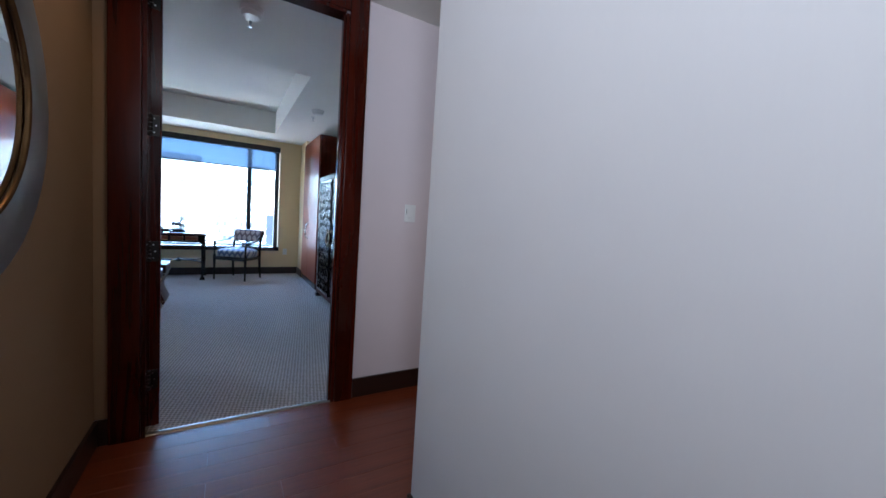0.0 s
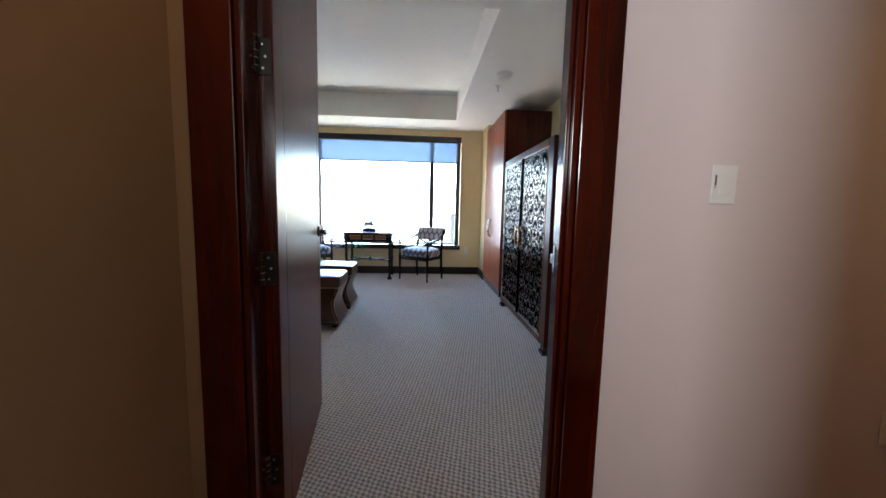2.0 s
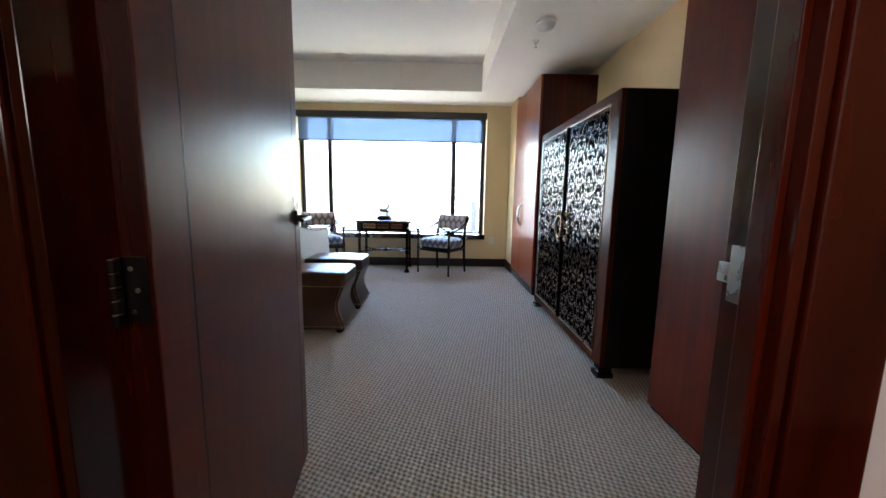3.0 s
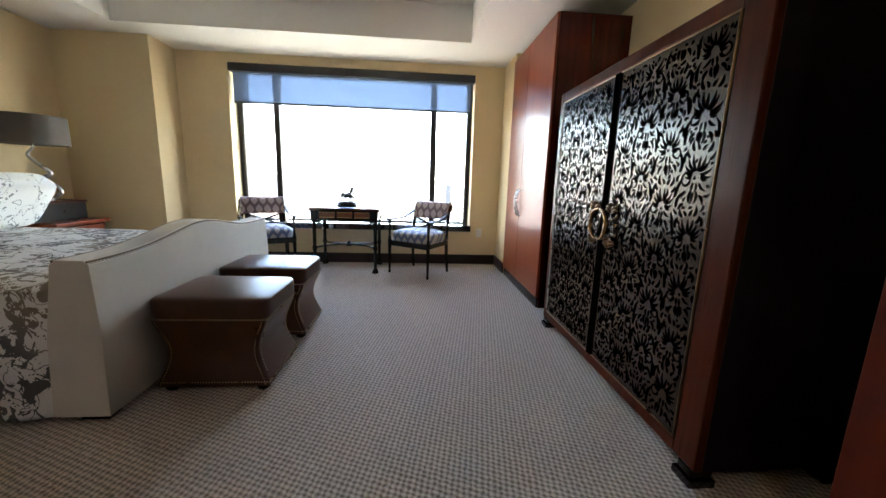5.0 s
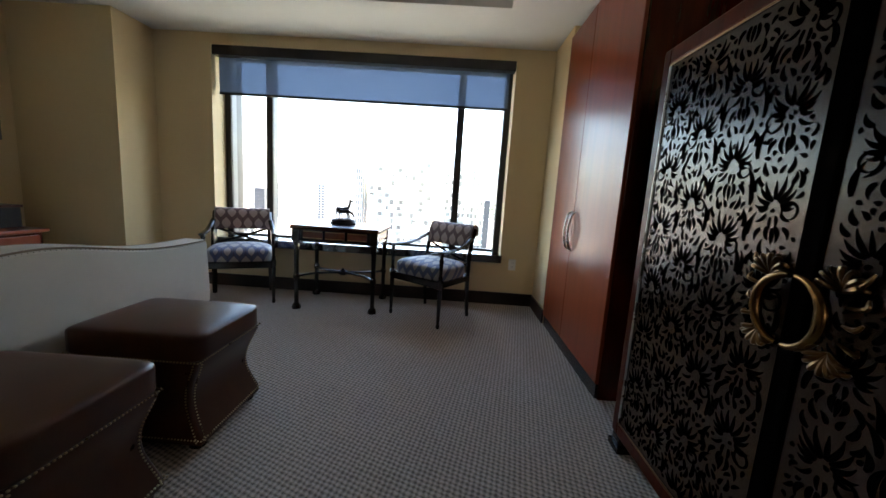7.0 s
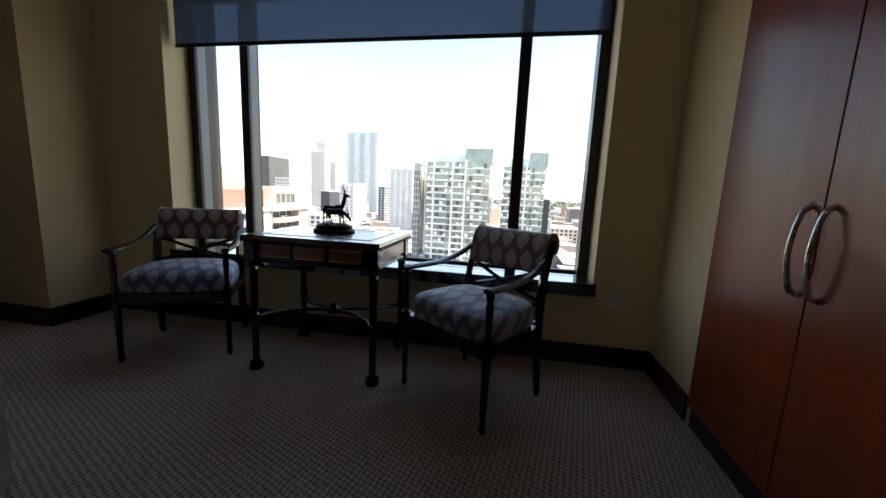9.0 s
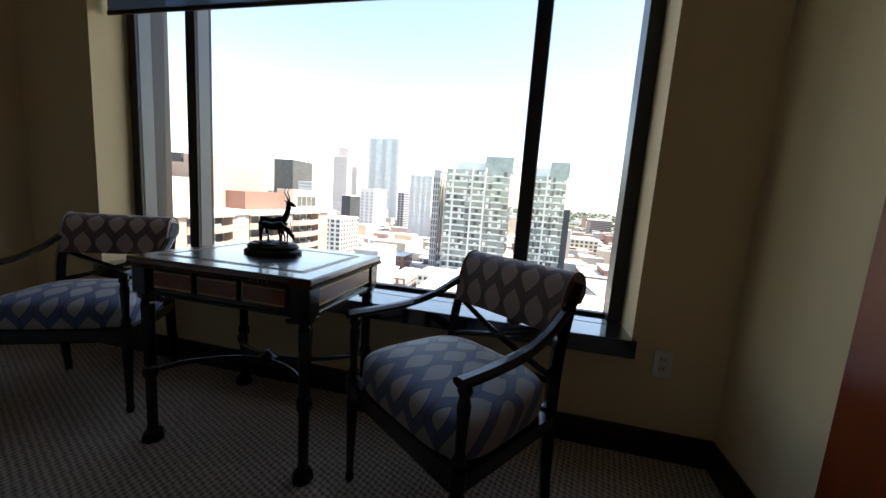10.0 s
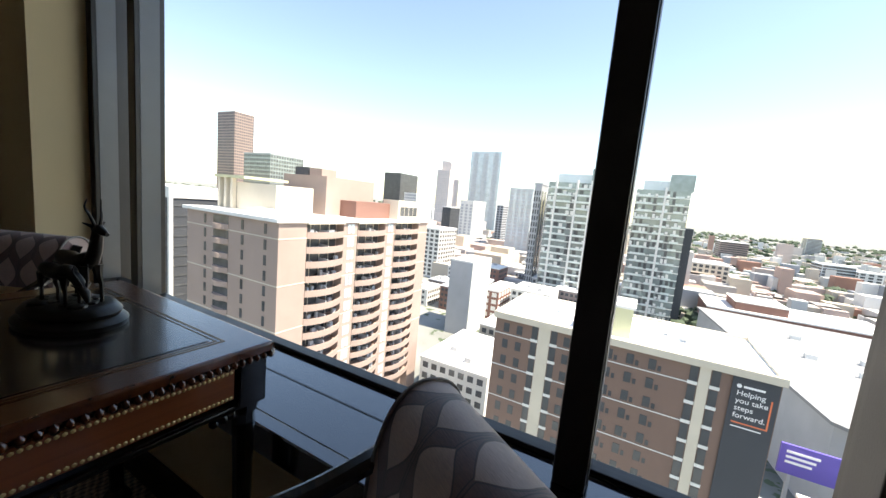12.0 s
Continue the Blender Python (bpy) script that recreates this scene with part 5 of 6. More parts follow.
C = {
    "brick": facade("tan_brick", (0.36, 0.275, 0.24)),
    "brick_dark": facade("red_brick", (0.23, 0.12, 0.095)),
    "brown": facade("brown_brick", (0.20, 0.13, 0.105)),
    "cream": facade("cream_render", (0.62, 0.56, 0.465)),
    "white": facade("white_concrete", (0.72, 0.71, 0.68)),
    "roof": facade("white_roof", (0.80, 0.79, 0.77)),
    "grey": facade("grey_concrete", (0.42, 0.43, 0.45)),
    "slate": facade("slate_panel", (0.055, 0.06, 0.07)),
    "glass_dark": surface("dark_facade_glass", (0.10, 0.105, 0.11), 0.16, 0.0, 0.4, 0.3, 1.0, 0.02, 0.02),
    "glass_green": surface("green_facade_glass", (0.29, 0.335, 0.33), 0.10, 0.25, 0.25, 0.25, 1.0, 0.02, 0.02),
    # far glass kept pale: distance haze is put into the colour
    "glass_blue": surface("hazed_blue_facade_glass", (0.56, 0.62, 0.66), 0.20, 0.2, 0.15, 0.1, 1.0, 0.02, 0.02),
    "red_granite": facade("red_granite", (0.34, 0.25, 0.22)),
    # granite lightened to carry the haze over the far tower
    "pink": facade("hazed_pink_granite", (0.66, 0.59, 0.57)),
    "yellow": facade("pale_green_panel", (0.60, 0.60, 0.40)),
    "orange": facade("orange_stripe", (0.75, 0.20, 0.09)),
    "purple": facade("purple_billboard", (0.13, 0.10, 0.42)),
    "letters": facade("white_letters", (0.85, 0.85, 0.85), 0.6, 0.02),
    "rail": surface("balcony_rail_glass", (0.62, 0.67, 0.65), 0.2, 0.0, 0.15, 0.3, 1.0, 0.02, 0.02),
    "teal": facade("teal_panel", (0.10, 0.24, 0.24)),
}


def quads(name, boxes, material, parent, label="", kind=""):
    """Many plain boxes (x0, y0, z0, x1, y1, z1) as one part."""
    verts, faces = [], []
    for x0, y0, z0, x1, y1, z1 in boxes:
        k = len(verts)
        verts += [(x, y, z) for z in (z0, z1) for x, y in ((x0, y0), (x1, y0), (x1, y1), (x0, y1))]
        faces += [(k + 3, k + 2, k + 1, k), (k + 4, k + 5, k + 6, k + 7)] + [(k + i, k + (i + 1) % 4, k + 4 + (i + 1) % 4, k + 4 + i) for i in range(4)]
    me = bpy.data.meshes.new(name)
    me.from_pydata(verts, [], faces)
    me.materials.append(material)
    ob = new(name, me)
    ob.parent = parent
    return tagged(ob, label, kind=kind)


def at(bearing, slope, d):
    """A place d metres off, so many degrees left of straight out, at that slope."""
    b = radians(bearing)
    return EYE_X - d * math.sin(b), EYE_Y + d * math.cos(b), 1.2 + slope * d


def tower(name, label, b_left, b_right, slope, d, depth, wall, window, storey=3.6, bay=4.0, style="grid", side="east", roof="roof"):
    """An office tower between two bearings: its south front and the side that shows carry windows."""
    x0, y0, _ = at(b_left, slope, d / math.cos(radians(b_left)))
    x1, _, _ = at(b_right, slope, d / math.cos(radians(b_right)))
    y0 = EYE_Y + d
    mid = (b_left + b_right) / 2
    top = 1.2 + slope * d / math.cos(radians(mid))
    y1 = y0 + depth
    if side == "east":
        x1 -= min(0.45 * (x1 - x0), depth * math.tan(radians(max(0, b_right))))
    t = thing(name, (0, 0, 0), 0, label, "building")
    part("wall", box(x0, y0, GROUND, x1, y1, top), C[wall], t)
    part("roof", box(x0 - 0.3, y0 - 0.3, top, x1 + 0.3, y1 + 0.3, top + 1.0), C[roof], t)
    sx = x1 if side == "east" else x0
    out = 0.25 if side == "east" else -0.25
    wins, ribs = [], []
    z = top - storey
    while z > max(GROUND, -0.45 * d):
        a, c = z + storey * 0.18, z + storey * 0.80
        if style == "bands":
            wins += [(x0 + 0.8, y0 - 0.2, a, x1 - 0.8, y0 + 0.1, c), (min(sx, sx + out), y0 + 0.8, a, max(sx, sx + out), y1 - 0.8, c)]
        elif style == "grid":
            n = max(2, int((x1 - x0) / bay))
            for i in range(n):
                u = x0 + (i + 0.2) * (x1 - x0) / n
                wins.append((u, y0 - 0.2, a, u + 0.6 * (x1 - x0) / n, y0 + 0.1, c))
            n = max(2, int(depth / bay))
            for i in range(n):
                u = y0 + (i + 0.2) * depth / n
                wins.append((min(sx, sx + out), u, a, max(sx, sx + out), u + 0.6 * depth / n, c))
        elif style == "ribs":
            break
        z -= storey
    if style == "ribs":
        n = max(3, int((x1 - x0) / bay))
        for i in range(n):
            u = x0 + (i + 0.25) * (x1 - x0) / n
            wins.append((u, y0 - 0.2, GROUND + 4, u + 0.5 * (x1 - x0) / n, y0 + 0.1, top - storey))
        n = max(3, int(depth / bay))
        for i in range(n):
            u = y0 + (i + 0.25) * depth / n
            wins.append((min(sx, sx + out), u, GROUND + 4, max(sx, sx + out), u + 0.5 * depth / n, top - storey))
        z = top - 2 * storey
        while z > max(GROUND, -0.45 * d):
            ribs.append((x0 + 0.3, y0 - 0.25, z, x1 - 0.3, y0, z + storey * 0.3))
            z -= storey
    if wins:
        quads("windows", wins, C[window], t, "rows of dark windows", "stuff")
    if ribs:
        quads("floor_bands", ribs, C[wall], t, "", "stuff")
    return t, (x0, y0, x1, y1, top)


tower("office_tower", "tall reddish granite office tower with fine windows", 60.7, 57.0, 0.163, 330, 30, "red_granite", "glass_dark", 4.2, 3.2)
tower("office_tower", "dark green glass office block with a flat roof", 57.6, 51.3, 0.078, 240, 40, "glass_green", "glass_dark", 4.0, 3.0, "grid", "east", "grey")
tower("office_tower", "dark glass office tower with stepped top", 38.4, 33.9, 0.066, 480, 50, "slate", "glass_dark", 4.0, 5.0, "bands", "east", "slate")
tower("office_tower", "white banded office tower", 35.2, 31.7, 0.016, 400, 40, "white", "grey", 3.8, 5.0, "bands")
tower("office_tower", "tall grey-blue glass tower with a flat top", 25.4, 19.7, 0.144, 800, 50, "glass_blue", "grey", 4.0, 40.0, "ribs", "east", "glass_blue")
tower("office_tower", "small dark blue office block", 29.1, 26.8, -0.012, 470, 40, "slate", "glass_dark", 4.0, 4.0)
tower("office_tower", "white ribbed concrete office tower", 26.4, 22.6, 0.010, 430, 40, "white", "grey", 4.0, 5.0, "ribs")
tower("office_tower", "narrow dark grey tower", 20.7, 18.9, 0.006, 560, 30, "grey", "slate", 4.0, 4.0)
tower("office_tower", "pale blue mirror-glass tower", 19.0, 14.3, 0.055, 400, 35, "glass_blue", "grey", 4.0, 6.0, "grid", "east", "glass_blue")
tower("office_tower", "slim grey glass tower", 15.4, 13.5, 0.070, 235, 22, "grey", "glass_dark", 4.0, 60.0, "ribs", "east", "grey")
tower("office_tower", "broad low white office block", 33.0, 26.6, -0.075, 260, 30, "white", "glass_dark", 3.6, 4.0)
tower("hotel_building", "cream hotel slab with small square windows", -6.1, -10.0, -0.082, 420, 40, "cream", "glass_dark", 4.2, 4.4, "grid", "west")
tower("hotel_building", "white block with a flat roof", 24.4, 20.9, -0.225, 190, 26, "white", "glass_dark", 3.6, 4.0)
tower("warehouse", "orange and white low block with flat roof", 21.4, 17.0, -0.232, 178, 26, "brick_dark", "white", 3.6, 4.0)
tower("office_tower", "far blue glass block", -16.2, -17.4, -0.004, 1500, 40, "glass_blue", "glass_dark", 4, 8, "bands", "west")
tower("office_tower", "dark blue glass office block", -17.8, -20.3, -0.050, 700, 40, "glass_blue", "glass_dark", 4, 6, "bands", "west")
tower("office_tower", "grey block beside the blue one", -20.5, -22.2, -0.056, 690, 30, "white", "glass_dark", 4, 6, "grid", "west")
tower("apartment_block", "red brick apartment block far off", -8.6, -11.4, -0.028, 900, 60, "red_granite", "glass_dark", 4, 8, "bands", "west")


def rounded_tower():
    """The tall tower with its stepped barrel top."""
    x0, y0, _ = at(30.4, 0, 900)
    x1 = at(27.4, 0, 900)[0] - 6
    t = thing("office_tower", (0, 0, 0), 0, "tall pinkish tower with a rounded stepped top", "building")
    z1, z2 = 1.2 + 0.087 * 900, 1.2 + 0.111 * 900
    part("wall", box(x0, y0, GROUND, x1, y0 + 50, z1), C["pink"], t)
    prof = [(x0 + (x1 - x0) * 0.28, z1), (x1, z1), (x1, z2 - 6)] + [(x1 - (x1 - x0) * 0.72 * (1 - math.cos(q)) , z2 - 6 + 6 * math.sin(q)) for q in (math.pi / 2 * k / 8 for k in range(1, 9))]
    m = Matrix(((1, 0, 0, 0), (0, 0, 1, 0), (0, 1, 0, 0), (0, 0, 0, 1)))
    part("roof", slab(prof, y0 + 4, y0 + 46, None, m), C["pink"], t)
    wins = [(x0 + 1 + k * (x1 - x0 - 2) / 7, y0 - 0.3, z1 - 5 - 4.2 * f, x0 + 1 + (k + 0.55) * (x1 - x0 - 2) / 7, y0, z1 - 2.5 - 4.2 * f) for k in range(7) for f in range(24)]
    quads("windows", wins, C["grey"], t, "rows of windows", "stuff")


rounded_tower()


def black_block():
    """Black curtain walling between white corner posts, under a white crown."""
    t = thing("office_tower", (0, 0, 0), 0, "black office block with white corner posts and crown", "building")
    y0, y1, top = 66.2, 96.0, -1.6
    x0, x1 = EYE_X - 58 * math.tan(radians(69.0)) - 30, EYE_X - 58 * math.tan(radians(64.6)) - 6
    part("wall", box(x0, y0, GROUND, x1, y1, top - 3.4), C["slate"], t)
    part("crown", box(x0 - 0.4, y0 - 0.4, top - 3.4, x1 + 0.4, y1 + 0.4, top), C["white"], t)
    quads("floor_bands", [(x0 - 0.1, y0 - 0.15, top - 6.0 - 3.2 * f, x1 + 0.15, y1, top - 5.5 - 3.2 * f) for f in range(17)], C["glass_dark"], t, "thin dark floor bands", "stuff")
    for u in (0.0, 0.33, 0.66, 1.0):
        part("post", box(x0 + u * (x1 - x0) - 0.6, y0 - 0.4, GROUND, x0 + u * (x1 - x0) + 0.5, y0 + 0.6, top - 3.4), C["white"], t)
    for u in (0.5, 1.0):
        part("post", box(x1 - 0.4, y0 + u * (y1 - y0) - 0.6, GROUND, x1 + 0.4, y0 + u * (y1 - y0) + 0.4, top - 3.4), C["white"], t)


black_block()


def shaded_front_block():
    t = thing("office_block", (0, 0, 0), 0, "white block, its blank shaded front in grey, its sunlit windowed side white", "building")
    x0, x1, y0, y1, top = -75.5, -63.8, 164, 187, -26
    # shade is put into the colour: grey front in shade, white side in sun
    part("wall", box(x0, y0, GROUND, x1, y1, top), C["grey"], t)
    part("side_wall", box(x1, y0, GROUND, x1 + 0.4, y1, top), C["white"], t)
    part("roof", box(x0 - 0.2, y0 - 0.2, top, x1 + 0.5, y1 + 0.2, top + 0.8), C["roof"], t)
    wins = [(x1 + 0.4, y0 + 1.5 + 2.9 * k, top - 2.8 - 3.2 * f, x1 + 0.5, y0 + 2.9 + 2.9 * k, top - 1.2 - 3.2 * f) for k in range(7) for f in range(10)]
    quads("windows", wins, C["grey"], t, "small square windows", "stuff")


shaded_front_block()


# ---- the balcony tower ----
def balcony_tower():
    x0, x1, y0, y1, top, storey = -88.0, -56.0, 53.4, 107.0, -5.4, 3.1
    t = thing("apartment_tower", (0, 0, 0), 0, "tan brick apartment tower with stacks of curved balconies", "building")
    floors = 15
    bays = ((60.0, 70.5), (75.0, 85.8), (90.0, 102.0))
    recess = 2.2
    edges = [y0] + [y for b in bays for y in b] + [y1]
    part("core", box(x0, y0 + 0.01, GROUND, x1 - recess, y1, top), C["brick"], t)
    for a, b in zip(edges[::2], edges[1::2]):
        part("pier", box(x1 - recess, a, GROUND, x1, b, top), C["brick"], t)
    roof = part("roof", box(x0 - 0.6, y0 - 0.8, top, x1 + 0.6, 78.0, top + 0.7), C["roof"], t)
    part("roof", box(x0 - 0.6, 78.0, top - 0.1, x1 + 0.6, y1 + 0.5, top + 0.5), C["roof"], t)
    me = {}
    for a, b in bays:
        key = round(b - a, 2)
        for f in range(floors):
            z = top - (f + 1) * storey
            if key not in me:
                n = 12
                pts = [(1.5 * math.sin(math.pi * i / n) ** 0.8 + 0.15, (b - a) * i / n) for i in range(n + 1)]
                ring = [(-recess, 0)] + pts + [(-recess, b - a)]
                bal = slab(ring, -0.25, 0.0)
                wall_ring = pts + [(x - 0.25, y) for x, y in pts[::-1]]
                slab(wall_ring, 0.0, 1.15, bal)
                mb = bpy.data.meshes.new("balcony")
                bal.to_mesh(mb)
                bal.free()
                mb.materials.append(C["brick"])
                mw = bpy.data.meshes.new("balcony_window")
                w = box(0, 0.5, 0.3, 0.1, b - a - 0.5, storey - 0.35)
                w.to_mesh(mw)
                w.free()
                mw.materials.append(C["glass_dark"])
                mf = bpy.data.meshes.new("window_post")
                w = box(0.05, 0, 0.3, 0.2, 0.16, storey - 0.35)
                w.to_mesh(mf)
                w.free()
                mf.materials.append(C["cream"])
                me[key] = mb, mw, mf
            for name, mesh, x in (("balcony", me[key][0], x1), ("balcony_window", me[key][1], x1 - recess)):
                ob = new(name, mesh)
                ob.parent, ob.location = t, (x, a, z)
            for k in range(1, 4):
                ob = new("window_post", me[key][2])
                ob.parent, ob.location = t, (x1 - recess, a + (b - a) * k / 4, z)
        part("parapet_band", box(x1 - recess, a, top - 0.35, x1 + 0.5, b, top), C["cream"], t)
    strips = []
    for ya, yb in ((71.6, 74.0), (86.8, 89.0)):
        for f in range(floors):
            z = top - (f + 1) * storey
            for k in range(2):
                u = ya + k * (yb - ya) / 2
                strips.append((x1, u + 0.1, z + 0.5, x1 + 0.12, u + (yb - ya) / 2 - 0.1, z + storey - 0.4))
    quads("windows", strips, C["glass_blue"], t, "narrow stacked windows", "stuff")
    # south front: slots and one stack of small balconies
    slots = [(x, y0 - 0.12, top - 3.1 * f - 2.6, x + 0.7, y0 + 0.02, top - 3.1 * f - 0.6) for x in (-81.0, -67.5, -60.2) for f in range(floors)]
    quads("windows", slots, C["glass_dark"], t, "slot windows", "stuff")
    # no recess is cut: flush dark plates carry its shade in their colour
    quads("balcony_recess", [(-77.5, y0 - 0.05, top - 3.1 * f - 2.8, -72.0, y0 + 0.02, top - 3.1 * f - 0.4) for f in range(floors)], C["glass_dark"], t, "flush dark plates in place of shaded balcony recesses", "stuff")
    for f in range(floors):
        z = top - (f + 1) * storey
        bal = slab([(0, 0.2)] + [(5.6 * i / 8, -1.1 * math.sin(math.pi * i / 8) ** 0.8 - 0.1) for i in range(9)] + [(5.6, 0.2)], -0.1, 1.0)
        bmesh.ops.translate(bal, verts=bal.verts, vec=(-77.6, y0, z))
        part("balcony", bal, C["brick"], t)
    quads("brick_course", [(x0 - 0.05, y0 - 0.06, top - 9.3 * f - 3.3, x1 + 0.05, y0 + 0.1, top - 9.3 * f - 3.1) for f in range(4)] + [(x1 - 0.1, a, top - 9.3 * f - 3.3, x1 + 0.06, b, top - 9.3 * f - 3.1) for f in range(4) for a, b in zip(edges[::2], edges[1::2])], C["cream"], t, "thin cream courses", "stuff")
    junk = random.Random(21)
    clutter = []
    for a, b in bays:
        for f in range(floors):
            z = top - (f + 1) * storey
            for _ in range(5):
                if junk.random() < 0.6:
                    u, w = junk.uniform(a + 0.8, b - 1.8), junk.uniform(0.3, 1.0)
                    clutter.append((x1 - 0.9, u, z, x1 - 0.3, u + w, z + junk.uniform(0.8, 1.9)))
            clutter.append((x1 - recess, (a + b) / 2 - 0.12, z, x1 + 0.9, (a + b) / 2 + 0.12, z + 1.3))
    quads("balcony_furniture", clutter, C["grey"], t, "chairs, pots and dividers on the balconies", "stuff")
    # penthouses
    part("penthouse", box(-80, 60, top, -66, 70, 1.6), C["cream"], t, "cream rooftop house")
    part("penthouse_canopy", box(-86.5, 58.5, 2.4, -75, 70, 3.0), C["yellow"], t, "flat pale canopy")
    for x in (-86, -83.5, -81):
        part("canopy_post", box(x, 59, top, x + 0.8, 60, 2.4), C["cream"], t)
    part("penthouse_glass", box(-86, 62, top, -80.1, 69, 0.8), C["glass_dark"], t)
    part("penthouse", box(-82, 74, top, -66, 92, 5.0), C["brick"], t, "pink-tan rooftop plant house")
    part("plant_unit", box(-80, 76, 5.0, -75, 80, 7.2), C["slate"], t)
    part("plant_unit", box(-74.5, 76, 5.0, -70, 81, 7.0), C["brick"], t)
    part("penthouse", box(-70, 79, top, -60.5, 96, -0.6), C["brick_dark"], t, "red-brown rooftop house")
    part("penthouse", box(-63, 93, top, -57.5, 103, 0.6), C["cream"], t)
    quads("windows", [(-57.5, 94 + 2.2 * k, -3.8, -57.35, 95.8 + 2.2 * k, -1.2) for k in range(4)], C["glass_dark"], t, "penthouse windows", "stuff")
    for k in range(7):
        part("rooftop_unit", box(-71 + 1.9 * k, 57 + 0.6 * (k % 3), top + 0.7, -69.8 + 1.9 * k, 58.2 + 0.6 * (k % 3), top + 1.7 + 0.3 * (k % 2)), C["white"], t)


balcony_tower()


# ---- the brown slab with the sign ----
def slab_building():
    x0, x1, y0, y1, top, storey = -17.2, 22.73, 70.2, 89.0, -18.2, 3.0
    t = thing("slab_building", (0, 0, 0), 0, "long brown brick slab with cream window strips and a white roof", "building")
    part("wall", box(x0, y0, GROUND, x1, y1, top), C["brown"], t)
    part("roof", box(x0 - 0.3, y0 - 0.3, top, x1 + 0.3, y1 + 0.3, top + 0.35), C["roof"], t)
    quads("parapet", [(x0 - 0.4, y0 - 0.4, top - 0.3, x1 + 0.4, y0 + 0.3, top + 0.8), (x0 - 0.4, y0, top, x0 + 0.3, y1 + 0.3, top + 0.8), (x1 - 0.3, y0, top, x1 + 0.4, y1 + 0.3, top + 0.8), (x0, y1 - 0.3, top, x1, y1 + 0.4, top + 0.8)], C["cream"], t)
    strips = ((-10.6, -6.1), (12.5, 16.3))
    for a, b in strips:
        part("cream_strip", box(a + 1.25, y0 - 0.12, GROUND, b - 1.25, y0 + 0.1, top - 0.2), C["cream"], t)
    wide = bpy.data.meshes.new("window")
    w = box(0, -0.10, 0, 1.0, 0.05, 2.35)
    w.to_mesh(wide), w.free()
    wide.materials.append(C["glass_dark"])
    spandrel = bpy.data.meshes.new("spandrel")
    w = box(-0.1, -0.11, -0.5, 1.1, 0.04, 0.0)
    w.to_mesh(spandrel), w.free()
    spandrel.materials.append(C["white"])
    for a, b in strips:
        for f in range(13):
            for x in (a + 0.1, b - 1.1):
                for mesh, name in ((wide, "window"), (spandrel, "spandrel")):
                    ob = new(name, mesh)
                    ob.parent, ob.location = t, (x, y0, top - 2.7 - storey * f)
    small = bpy.data.meshes.new("window")
    w = box(0, -0.08, 0, 1.0, 0.05, 1.6)
    w.to_mesh(small), w.free()
    small.materials.append(C["glass_dark"])
    for x in (-15.6, -13.2, -5.1, -1.6, 1.4, 4.4, 7.4):
        for f in range(13):
            ob = new("window", small)
            ob.parent, ob.location = t, (x, y0, top - 2.6 - storey * f)
            if x > -6:
                ob = new("window", small)
                ob.parent, ob.location = t, (x + 1.25, y0, top - 2.6 - storey * f)
                ob.scale = (0.45, 1, 0.5)
    quads("floor_line", [(x0 - 0.02, y0 - 0.07, top - 3.1 - 6 * f, 12.5, y0 + 0.1, top - 2.95 - 6 * f) for f in range(7)], C["white"], t, "thin white floor lines", "stuff")
    part("lift_house", box(-1.5, 73, top + 0.3, 4.4, 80, top + 5.2), C["yellow"], t, "pale green rooftop lift house")
    part("lift_house_cap", box(-1.8, 72.7, top + 5.2, 4.7, 80.3, top + 5.6), C["roof"], t)
    for x, y, w, h in ((7.5, 77, 1.2, 0.9), (10, 80, 1.6, 1.0), (12.5, 78, 2.6, 1.6), (16, 82, 1.4, 0.9), (-8, 80, 1.5, 1.0), (-12, 83, 2, 0.8)):
        part("rooftop_unit", box(x, y, top + 0.35, x + w, y + w, top + 0.35 + h), C["white"], t)
    # banner
    b = thing("wall_banner", (0, 0, 0), 0, "dark wall banner with white lettering and an orange corner line", "banner")
    bx0, bx1 = 17.49, 22.58
    part("cloth", box(bx0, y0 - 0.22, top - 36, bx1, y0 - 0.1, top - 0.4), C["slate"], b)
    z = top - 2.9
    for i, line in enumerate(("Helping", "you take", "steps", "forward.")):
        font = bpy.data.curves.new("lettering", "FONT")
        font.body, font.size, font.extrude = line, 1.02, 0.02
        ob = new("lettering", font)
        ob.parent = b
        ob.matrix_world = pose(bx0 + 0.65, y0 - 0.25, z - i * 1.06, 90, 0, 0)
        font.materials.append(C["letters"])
    part("logo_mark", lathe([(0.28, 0), (0.28, 0.05)], 16, None, Matrix.Translation((bx0 + 0.81, y0 - 0.22, z + 1.30)) @ Matrix.Rotation(math.pi / 2, 4, "X")), C["letters"], b)
    part("logo_bar", box(bx0 + 1.30, y0 - 0.26, z + 1.14, bx0 + 3.58, y0 - 0.22, z + 1.43), C["letters"], b)
    part("corner_line", box(bx0 + 4.36, y0 - 0.26, z - 3.99, bx0 + 4.54, y0 - 0.22, z + 0.2), C["orange"], b)
    part("corner_line", box(bx0 + 0.65, y0 - 0.26, z - 3.99, bx0 + 4.36, y0 - 0.22, z - 3.81), C["orange"], b)
    part("text_bar", box(bx0 + 0.65, y0 - 0.25, z - 4.56, bx0 + 3.99, y0 - 0.22, z - 4.41), C["letters"], b)


slab_building()


